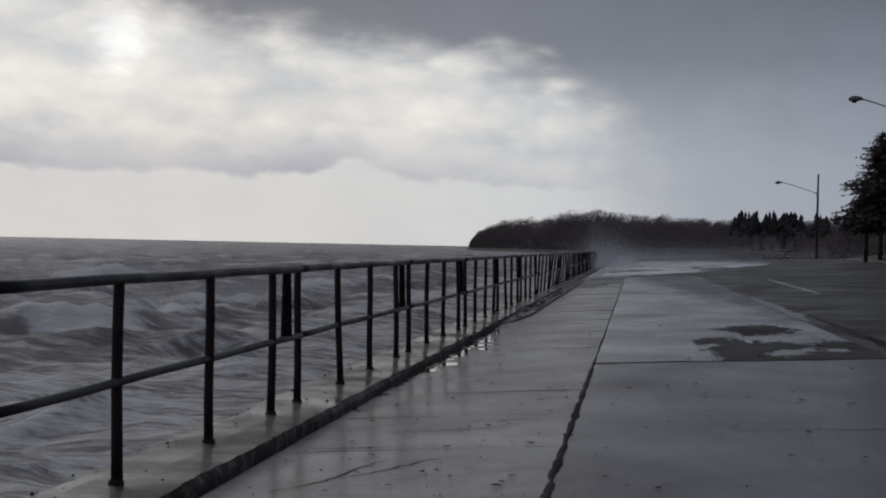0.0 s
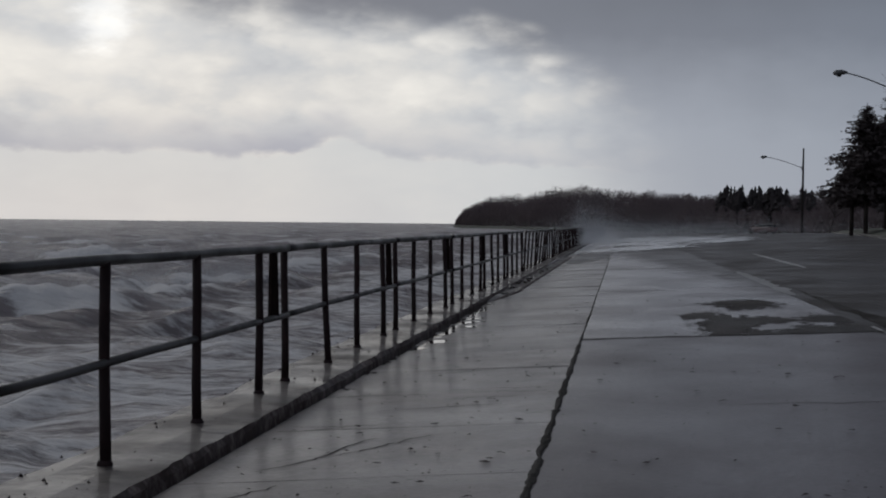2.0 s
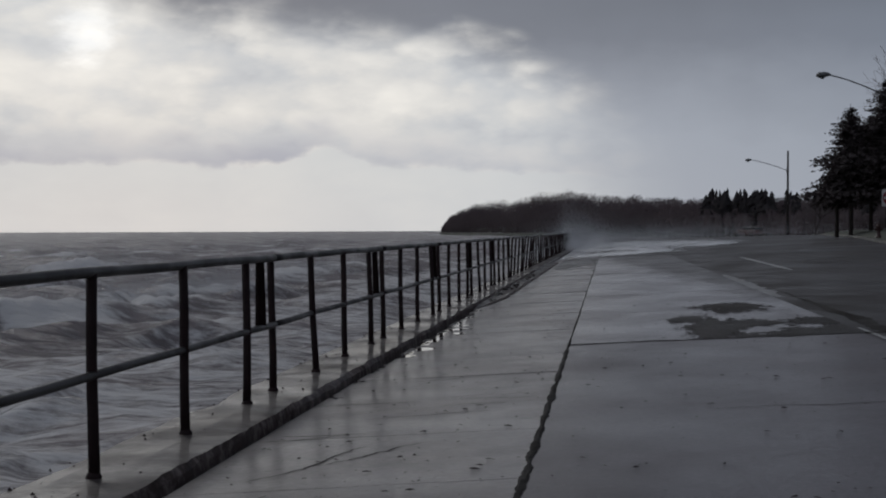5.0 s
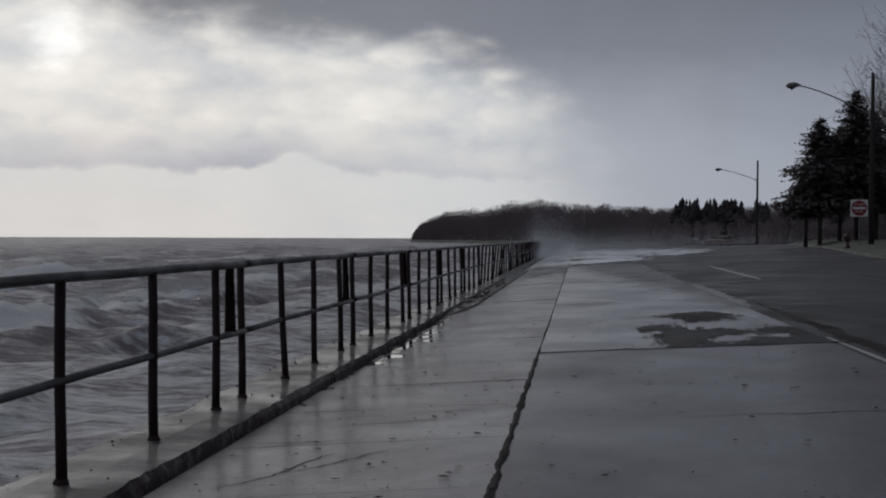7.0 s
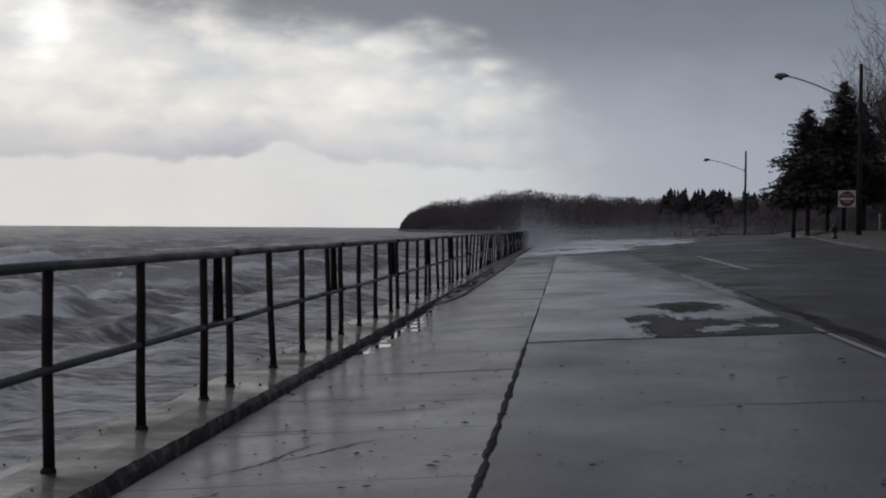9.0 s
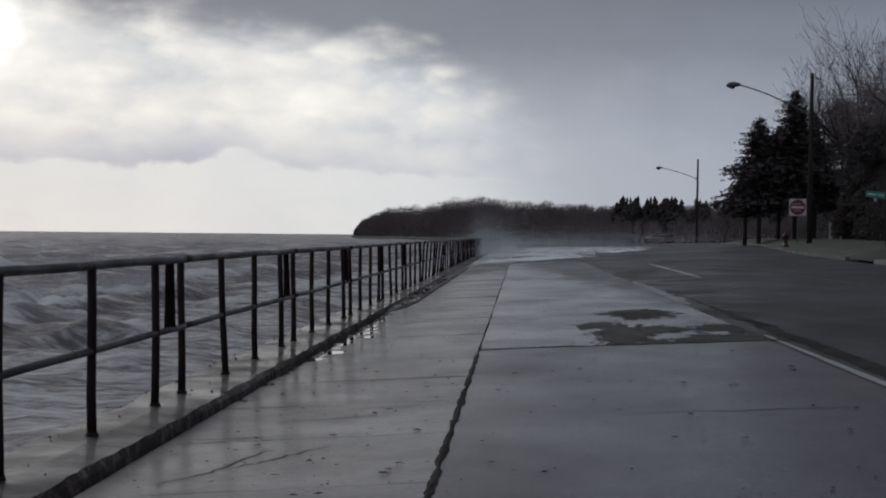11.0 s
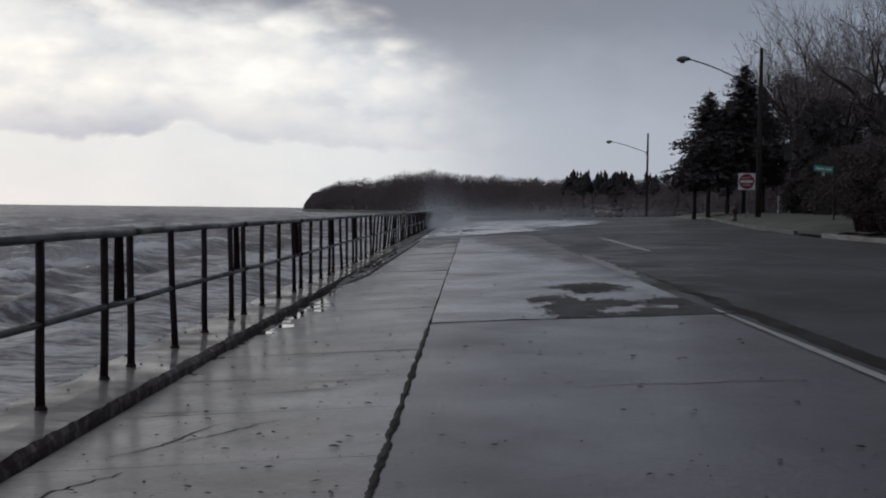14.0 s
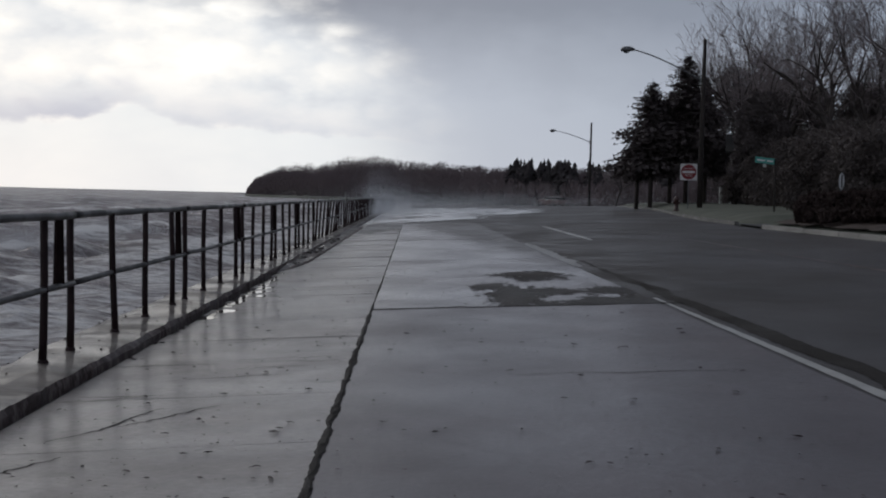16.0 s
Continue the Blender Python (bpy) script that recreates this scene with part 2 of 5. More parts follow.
FLOODED = flooded_lane()
ASPHALT = surface("wet_asphalt", [(0.32, (0.015, 0.0130, 0.0136)), (0.52, (0.028, 0.0245, 0.0255)), (0.70, (0.052, 0.0460, 0.0475))], 0.35, spec=0.3, rough=(0.5, 0.72), rough_scale=0.25,
                  bump=0.6, bump_scale=60, stretch=(1, 0.5, 1), coat=(0.0, 0.32, 0.25, 0.2))
OVERLAY = surface("thin_wet_asphalt_overlay", [(0.3, (0.022, 0.020, 0.021)), (0.5, (0.036, 0.032, 0.034)), (0.7, (0.062, 0.055, 0.058))], 0.9, spec=0.3, rough=(0.4, 0.65), rough_scale=0.4,
                  bump=0.5, bump_scale=40, stretch=(1, 0.5, 1), coat=(0.04, 0.50, 0.22, 0.2))
PATCHING = surface("worn_asphalt_patch", [(0.3, (0.011, 0.0095, 0.010)), (0.5, (0.023, 0.020, 0.020)), (0.66, (0.048, 0.041, 0.040))], 1.6, spec=0.2, rough=(0.6, 0.85), bump=0.9, bump_scale=45, stretch=(1, 0.5, 1), coat=(0.0, 0.12, 0.25, 0.2))
TAR = surface("joint_grit", [(0.3, (0.008, 0.007, 0.007)), (0.7, (0.026, 0.022, 0.02))], 6.0, spec=0.2, rough=(0.7, 0.95), bump=1.0, bump_scale=60)
PAINT_W = surface("worn_white_road_paint", [(0.25, (0.10, 0.10, 0.10)), (0.42, (0.30, 0.30, 0.295)), (0.7, (0.42, 0.42, 0.41))], 3.0, rough=(0.35, 0.55), bump=0.3, bump_scale=50)
PAINT_F = surface("faded_white_road_paint", [(0.3, (0.05, 0.05, 0.05)), (0.5, (0.24, 0.24, 0.24)), (0.75, (0.42, 0.42, 0.42))], 1.2, rough=(0.35, 0.55), bump=0.3, bump_scale=50)
PAINT_Y = surface("faded_yellow_road_paint", [(0.42, (0.03, 0.028, 0.027)), (0.6, (0.065, 0.034, 0.026)), (0.8, (0.12, 0.05, 0.035))], 1.5, rough=(0.4, 0.6), bump=0.4, bump_scale=50)
DARK_FACE = surface("dark_mottled_wall_face", [(0.32, (0.026, 0.017, 0.016)), (0.48, (0.050, 0.034, 0.031)), (0.58, (0.17, 0.140, 0.132))], 6.0, spec=0.25, rough=(0.5, 0.8), bump=1.0, bump_scale=18)
KERB = surface("pale_kerb_concrete", [(0.3, (0.07, 0.067, 0.062)), (0.6, (0.14, 0.135, 0.125))], 1.2, rough=(0.5, 0.8), bump=0.4, bump_scale=20)
IRON = surface("black_rusty_iron", [(0.35, (0.019, 0.012, 0.013)), (0.58, (0.030, 0.018, 0.019)), (0.76, (0.060, 0.026, 0.021))], 5.0, spec=0.14, rough=(0.5, 0.75), rough_scale=4, bump=0.4, bump_scale=70)
MATTE = surface("matt_black_iron_plate", [(0.35, (0.014, 0.010, 0.010)), (0.7, (0.028, 0.018, 0.017))], 5.0, spec=0.0, rough=(0.9, 1.0), bump=0.3, bump_scale=40)
RAIL = surface("wet_black_rail_paint", [(0.3, (0.007, 0.0065, 0.0065)), (0.55, (0.013, 0.012, 0.012)), (0.78, (0.030, 0.020, 0.017))], 4.0, spec=0.35, rough=(0.3, 0.5), rough_scale=2, bump=0.08, bump_scale=40)
GRASS_SOIL = surface("winter_turf", [(0.3, (0.060, 0.066, 0.054)), (0.5, (0.095, 0.102, 0.083)), (0.7, (0.135, 0.133, 0.112))], 0.7, spec=0.1, rough=(0.7, 0.95), bump=1.0, bump_scale=9)
BARK = surface("grey_brown_bark", [(0.3, (0.045, 0.038, 0.036)), (0.6, (0.09, 0.077, 0.072)), (0.8, (0.13, 0.112, 0.104))], 2.0, spec=0.15, rough=(0.7, 0.9), bump=0.8, bump_scale=12, stretch=(1, 1, 0.3))
TWIG = surface("bare_twigs", [(0.3, (0.15, 0.124, 0.126)), (0.6, (0.235, 0.20, 0.20))], 1.0, spec=0.1, rough=(0.8, 0.9), bump=0.0)
NEEDLE = surface("dark_spruce_needles", [(0.3, (0.085, 0.071, 0.072)), (0.55, (0.120, 0.102, 0.101)), (0.75, (0.155, 0.132, 0.126))], 1.2, spec=0.1, rough=(0.6, 0.85), bump=0.0)
FARPINE = surface("distant_conifers", [(0.3, (0.048, 0.044, 0.046)), (0.7, (0.075, 0.068, 0.070))], 0.2, spec=0.0, rough=(0.9, 1.0), bump=0.0)
SHRUB = surface("dark_hedge_leaves", [(0.3, (0.080, 0.067, 0.065)), (0.55, (0.118, 0.099, 0.093)), (0.75, (0.16, 0.133, 0.121))], 1.5, spec=0.1, rough=(0.6, 0.85), bump=0.0)
HEDGE = surface("bare_brown_hedge", [(0.3, (0.040, 0.028, 0.026)), (0.55, (0.062, 0.045, 0.041)), (0.75, (0.090, 0.066, 0.060))], 1.5, spec=0.1, rough=(0.7, 0.9), bump=0.0)
WOODS = surface("bare_far_woods", [(0.3, (0.15, 0.122, 0.126)), (0.6, (0.21, 0.172, 0.176))], 0.05, spec=0.05, rough=(0.9, 1.0), bump=0.0)
GALV = surface("grey_galvanised_steel", [(0.3, (0.10, 0.10, 0.105)), (0.7, (0.20, 0.20, 0.205))], 6.0, rough=(0.4, 0.6), bump=0.1, metal=0.6)
POLE = surface("dark_weathered_pole", [(0.3, (0.020, 0.016, 0.015)), (0.7, (0.044, 0.036, 0.033))], 2.0, spec=0.2, rough=(0.6, 0.85), bump=0.5, bump_scale=10, stretch=(1, 1, 0.15))
SIGN_W = surface("white_sign_sheet", [(0.3, (0.42, 0.41, 0.41)), (0.7, (0.72, 0.71, 0.71))], 3.0, rough=(0.4, 0.5), bump=0.0)
SIGN_R = surface("red_sign_sheet", [(0.3, (0.15, 0.009, 0.017)), (0.7, (0.20, 0.014, 0.023))], 3.0, rough=(0.4, 0.5), bump=0.0)
SIGN_G = surface("green_sign_sheet", [(0.3, (0.04, 0.24, 0.21)), (0.7, (0.06, 0.31, 0.27))], 3.0, rough=(0.4, 0.5), bump=0.0)
SIDING = surface("dark_house_siding", [(0.3, (0.018, 0.016, 0.015)), (0.7, (0.032, 0.029, 0.028))], 1.0, spec=0.2, rough=(0.7, 0.9), bump=0.3, stretch=(1, 1, 8))
TRIMW = surface("white_house_trim", [(0.3, (0.28, 0.28, 0.265)), (0.7, (0.42, 0.42, 0.40))], 2.0, rough=(0.5, 0.7), bump=0.1)
ROOFM = surface("dark_roof_shingle", [(0.3, (0.014, 0.013, 0.013)), (0.7, (0.028, 0.026, 0.025))], 2.0, spec=0.2, rough=(0.8, 0.9), bump=0.5)
SPRAY = surface("white_spray", [(0.3, (0.62, 0.63, 0.65)), (0.7, (0.80, 0.81, 0.83))], 0.5, rough=(0.7, 0.9), bump=0.0)


def window_glass():
    m = bpy.data.materials.new("dark_window_glass")
    nt = tree_of(m)
    p = node(nt, "ShaderNodeBsdfPrincipled", {"Base Color": (0.012, 0.014, 0.016, 1), "Roughness": 0.06, "Specular IOR Level": 0.6})
    node(nt, "ShaderNodeOutputMaterial", {0: p.outputs[0]})
    return m


GLASS = window_glass()
SOIL = surface("bare_brown_soil", [(0.3, (0.030, 0.022, 0.019)), (0.5, (0.052, 0.038, 0.033)), (0.7, (0.085, 0.064, 0.054))], 2.5, spec=0.15, rough=(0.7, 0.95), bump=1.0, bump_scale=16)
KERB_PALE = surface("worn_pale_kerb", [(0.3, (0.15, 0.142, 0.132)), (0.6, (0.26, 0.25, 0.235))], 1.2, rough=(0.5, 0.8), bump=0.4, bump_scale=20)


def lake_water():
    """Brown-grey storm water; foam sits on high crests and in drawn-out streaks."""
    m = bpy.data.materials.new("storm_lake_water")
    nt = tree_of(m)
    pos = node(nt, "ShaderNodeNewGeometry").outputs["Position"]
    z = node(nt, "ShaderNodeSeparateXYZ", {0: pos}).outputs[2]
    turned = node(nt, "ShaderNodeMapping", {"Vector": pos, "Rotation": (0, 0, radians(-12)), "Scale": (0.28, 1.0, 0.4)}).outputs[0]
    streak = node(nt, "ShaderNodeTexNoise", {"Vector": turned, "Scale": 0.9, "Detail": 8.0, "Roughness": 0.65}).outputs[0]
    patch = node(nt, "ShaderNodeTexNoise", {"Vector": pos, "Scale": 0.09, "Detail": 3.0, "Roughness": 0.55}).outputs[0]
    lace = node(nt, "ShaderNodeTexNoise", {"Vector": turned, "Scale": 5.0, "Detail": 6.0, "Roughness": 0.7}).outputs[0]
    chop = node(nt, "ShaderNodeTexNoise", {"Vector": turned, "Scale": 2.4, "Detail": 7.0, "Roughness": 0.6}).outputs[0]
    body = ramp(nt, patch, [(0.3, (0.215, 0.192, 0.196)), (0.6, (0.315, 0.284, 0.288))])
    crest = mth(nt, "MULTIPLY_ADD", mth(nt, "SUBTRACT", streak, 0.5), 1.1, z)
    crest = mth(nt, "MULTIPLY_ADD", mth(nt, "SUBTRACT", patch, 0.5), 1.2, crest)
    crest = mth(nt, "MULTIPLY_ADD", mth(nt, "SUBTRACT", lace, 0.5), 0.7, crest)
    foam = mth(nt, "MULTIPLY", smooth(nt, crest, WATER_Z + 0.52, WATER_Z + 0.80), 0.7)
    broken = nt.nodes.new("ShaderNodeAttribute")
    broken.attribute_name = "foam"
    torn = mth(nt, "MULTIPLY_ADD", mth(nt, "SUBTRACT", lace, 0.5), 1.5, mth(nt, "MULTIPLY_ADD", mth(nt, "SUBTRACT", streak, 0.5), 1.3, broken.outputs["Fac"]))
    foam = mth(nt, "MAXIMUM", foam, smooth(nt, torn, 0.36, 0.80))
    thin = mth(nt, "MULTIPLY", smooth(nt, streak, 0.50, 0.62), smooth(nt, lace, 0.42, 0.60))
    foam = mth(nt, "MAXIMUM", foam, mth(nt, "MULTIPLY", thin, 0.7))
    cap = node(nt, "ShaderNodeTexNoise", {"Vector": turned, "Scale": 0.30, "Detail": 7.0, "Roughness": 0.62}).outputs[0]
    foam = mth(nt, "MAXIMUM", foam, mth(nt, "MULTIPLY", smooth(nt, cap, 0.60, 0.65), smooth(nt, lace, 0.36, 0.56)))
    flock = node(nt, "ShaderNodeMapping", {"Vector": pos, "Rotation": (0, 0, radians(-12)), "Scale": (0.055, 0.13, 0.1)}).outputs[0]
    flock = node(nt, "ShaderNodeTexNoise", {"Vector": flock, "Scale": 1.0, "Detail": 9.0, "Roughness": 0.68}).outputs[0]
    foam = mth(nt, "MAXIMUM", foam, mth(nt, "MULTIPLY", smooth(nt, flock, 0.62, 0.70), smooth(nt, lace, 0.40, 0.58, 0.15, 0.85)))
    col = mix(nt, foam, body, (0.80, 0.79, 0.79))
    rough = mth(nt, "MULTIPLY_ADD", foam, 0.4, 0.26)
    h = mth(nt, "ADD", chop, mth(nt, "MULTIPLY", lace, 0.25))
    b = node(nt, "ShaderNodeBump", {"Strength": 1.0, "Distance": 0.4, "Height": h})
    p = node(nt, "ShaderNodeBsdfPrincipled", {"Base Color": col, "Roughness": rough, "IOR": 1.33, "Specular IOR Level": 0.09, "Normal": b.outputs[0]})
    node(nt, "ShaderNodeOutputMaterial", {0: p.outputs[0]})
    return m


WATER_Z = -1.15
WATER = lake_water()

# ---------------------------------------------------------------- plan
SLOPE = 0.045   # the whole promenade and road fall towards the lake
RAIL_A, RAIL_B = -2.66, 0.1165
TURN = math.atan(RAIL_B)


def rail_x(y):
    return RAIL_A + RAIL_B * y


def lie(off, y=0.0):
    """Height of the paved surface at a distance from the railing line; the fall flattens out far ahead."""
    return SLOPE * (off - 0.35) * (1 - 0.68 * min(1.0, max(0.0, (y - 110) / 130)))


def at(off, y, up=0.0):
    return Vector((rail_x(y) + off, y, lie(off, y) + up))


SHORE = [(-80, -11.98), (245, 25.9), (249, 30), (256, 50), (300, 78), (400, 95), (500, 84), (700, 36), (860, 15), (905, 12.5), (940, 40), (1100, 500), (2600, 2600)]
KERBLINE = [(-80, 1.4), (35.6, 14.9), (49.8, 16.8), (66, 19.6), (79, 22.3), (100, 27), (140, 35), (187, 45.5), (250, 62), (330, 92), (400, 112), (500, 100), (700, 52), (860, 28), (905, 24), (940, 55), (1100, 520), (2600, 2640)]


def along(table, y):
    for (y0, x0), (y1, x1) in zip(table, table[1:]):
        if y <= y1:
            return x0 + (x1 - x0) * (y - y0) / (y1 - y0)
    return table[-1][1]


def shore_x(y):
    return along(SHORE, y)


def kerb_x(y):
    return along(KERBLINE, y)


def road_z(x, y):
    return lie(min(x - rail_x(y), 24), y) if y < 260 else 0.3


def lawn_z(x, y):
    d = x - kerb_x(y)
    rise = 0.12 + 0.34 * (1 - math.exp(-max(d, 0) / 1.2)) + 0.012 * min(max(d, 0), 60)
    rise *= 1 - 0.9 * max(0.0, min(1.0, (2.9 - abs(y - 52.9)) / 0.7))  # the side street's mouth
    far = max(0.0, min(1.0, (y - 430) / 250)) * 4.0 * max(0.0, min(1.0, (d + 6) / 14))
    return road_z(kerb_x(y), y) + rise + far + 0.05 * noise.noise((x * 0.2, y * 0.2, 0))


def mesh_of(bm, name):
    me = bpy.data.meshes.new(name)
    bm.to_mesh(me)
    bm.free()
    return me


def part(name, bm, material, parent=None, label="", smooth_faces=False):
    me = mesh_of(bm, name) if isinstance(bm, bmesh.types.BMesh) else bm
    if not me.materials:
        me.materials.append(material)
    if smooth_faces:
        me.shade_smooth()
    ob = new(name, me)
    if parent:
        ob.parent = parent
    if label:
        tagged(ob, label)
    return ob


def raw(name, verts, faces, material, parent=None, label="", smooth_faces=False):
    me = bpy.data.meshes.new(name)
    me.from_pydata([tuple(v) for v in verts], [], faces)
    me.update()
    return part(name, me, material, parent, label, smooth_faces)


def thing(name, label, category, m=None, group="", kind=""):
    ob = new(name)
    if m:
        ob.matrix_world = m
    return tagged(ob, label, category, group, kind)


def tube(bm, pts, radii, sides=8, cap=True):
    """A bent tapering tube through points."""
    rings, side = [], None
    for i, p in enumerate(pts):
        a = (Vector(pts[min(i + 1, len(pts) - 1)]) - Vector(pts[max(i - 1, 0)])).normalized()
        if side is None:
            side = a.cross(Vector((0.31, 0.17, 0.93) if abs(a.z) < 0.9 else (1, 0, 0))).normalized()
        side = (side - a * side.dot(a)).normalized()
        other = a.cross(side)
        r = radii[i] if isinstance(radii, (list, tuple)) else radii
        rings.append([bm.verts.new(Vector(p) + (side * math.cos(k * math.tau / sides) + other * math.sin(k * math.tau / sides)) * r) for k in range(sides)])
    for a, b in zip(rings, rings[1:]):
        for k in range(sides):
            bm.faces.new((a[k], a[(k + 1) % sides], b[(k + 1) % sides], b[k]))
    if cap:
        bm.faces.new(rings[0][::-1])
        bm.faces.new(rings[-1])
    return bm


def box(bm, lo, hi, bevel=0.0, m=None):
    """A box between two corners, with its edges eased."""
    sub = bmesh.new()
    bmesh.ops.create_cube(sub, size=1.0)
    for v in sub.verts:
        v.co = Vector([(a + b) / 2 + c * (b - a) for a, b, c in zip(lo, hi, v.co)])
    if bevel:
        bmesh.ops.bevel(sub, geom=sub.edges[:], offset=bevel, segments=2, affect="EDGES")
    if m:
        sub.transform(m)
    tmp = bpy.data.meshes.new("tmp")
    sub.to_mesh(tmp)
    sub.free()
    bm.from_mesh(tmp)
    bpy.data.meshes.remove(tmp)
    return bm


# ---------------------------------------------------------------- ground
def build_ground():
    ys = [-900, -400, -150, -80, -40, -10] + [i * 4.0 for i in range(0, 12)] + [48.0 + i for i in range(10)] + [i * 4.0 for i in range(15, 70)] + [285 + i * 12 for i in range(55)] + [950, 980, 1030, 1100, 1400, 2000, 2600]
    verts, faces = [], []
    outs = [0.35, 1.2, 2.5, 4, 6, 9, 13, 18, 25, 35, 50, 80, 150, 400, 1500]
    cols = 3 + len(outs)
    for y in ys:
        s, k = shore_x(y) + 0.25, kerb_x(y)
        row = [(s, y, -3.0), (s + 0.02, y, road_z(s, y) - 0.25 if y < 250 else 0.2), (k, y, road_z(k, y) - 0.22)]
        row += [(k + o, y, lawn_z(k + o, y) - (0.06 if o < 0.5 else 0)) for o in outs]
        verts += row
    for i in range(len(ys) - 1):
        for j in range(cols - 1):
            a = i * cols + j
            faces.append((a, a + 1, a + 1 + cols, a + cols))
    g = raw("ground", verts, faces, GRASS_SOIL, smooth_faces=True)
    tagged(g, "dull winter grass verge and land behind the kerb", "ground", kind="structure")


def strip(name, o0, o1, y0, y1, material, up, label, category, step=2.0, bottom=0.0):
    """A long paved strip beside the railing, with a real thickness."""
    n = max(1, int((y1 - y0) / step))
    verts, faces = [], []
    for i in range(n + 1):
        y = y0 + (y1 - y0) * i / n
        a = o0 if not callable(o0) else o0(y)
        b = o1 if not callable(o1) else o1(y)
        for t in range(7):
            verts.append(at(a + (b - a) * t / 6, y, up))
        verts += [at(b, y, up - 0.15 - bottom), at(a, y, up - 0.15 - bottom)]
    c = 9
    for i in range(n):
        for j in range(c):
            faces.append((i * c + j, i * c + (j + 1) % c, (i + 1) * c + (j + 1) % c, (i + 1) * c + j))
    ob = raw(name, verts, faces, material)
    return tagged(ob, label, category, kind="structure")


def build_road():
    strip("road", lambda y: 5.40 if y < 74 else 2.235, lambda y: kerb_x(y) - rail_x(y), -66, 256, ASPHALT, -0.006, "wet dark asphalt road with faded paint", "road")
    # ragged asphalt seam beside the edge line
    verts, faces = [], []
    n = 170
    for i in range(n + 1):
        y = 3 + i * 0.16
        w = min(1.0, (n - i) / 60) * 0.11 + 0.05 * noise.noise((y * 0.9, 1, 0)) + 0.04 * noise.noise((y * 4, 5, 0))
        c = 5.80 + 0.05 * noise.noise((y * 0.5, 9, 0))
        verts += [at(c - w, y, -0.0025), at(c + w, y, -0.0025)]
    for i in range(n):
        faces.append((2 * i, 2 * i + 1, 2 * i + 3, 2 * i + 2))
    tagged(raw("asphalt_seam", verts, faces, TAR), "ragged dark seam along the road edge", "seam", kind="structure")

    def line(name, off, y0, y1, w, mat, label, ragged=0.0):
        v, f = [], []
        k = max(2, int((y1 - y0) / 0.25))
        for i in range(k + 1):
            y = y0 + (y1 - y0) * i / k
            a = w / 2 * (1 + ragged * noise.noise((y * 2.1, w * 90, 0))) * min(1.0, 0.35 + 4 * min(i, k - i) / k)
            o = off(y) if callable(off) else off
            v += [at(o - a, y, -0.002), at(o + a, y, -0.002)]
        for i in range(k):
            f.append((2 * i, 2 * i + 1, 2 * i + 3, 2 * i + 2))
        tagged(raw(name, v, f, mat), label, "road marking", kind="structure")

    line("edge_line", 5.56, -66, 19.0, 0.13, PAINT_W, "worn white painted edge line on the road", 0.25)
    line("faded_edge_line", 5.55, 27.5, 41, 0.26, PAINT_F, "nearly worn-off white edge line", 0.9)
    line("lane_dash", lambda y: 7.42 + 0.012 * (y - 42), 42.5, 62.5, 0.16, PAINT_W, "worn white lane dash on wet asphalt", 0.5)
    line("centre_line", 9.76, -66, 48, 0.14, PAINT_Y, "almost worn-off yellow centre line", 0.6)


def build_kerb():
    ys = [-66 + i * 2.0 for i in range(0, 158)]
    kerb = thing("kerb", "low concrete kerb between road and grass", "kerb", kind="structure")
    for y in [v for v in ys if v < 250 and not 49 < v < 55]:
        bm = bmesh.new()
        a, b = Vector((kerb_x(y), y, 0)), Vector((kerb_x(y + 2), y + 2, 0))
        d = (b - a)
        z = road_z(a.x, y)
        m = Matrix.Translation((a.x, y, z)) @ Matrix.Rotation(-math.atan2(d.x, d.y), 4, "Z")
        box(bm, (0, 0.004, -0.2), (0.16, d.length - 0.004, 0.13 + 0.012 * noise.noise((y, 3, 0))), 0.02, m)
        part("kerbstone", bm, KERB if y > 50 else KERB_PALE, kerb)


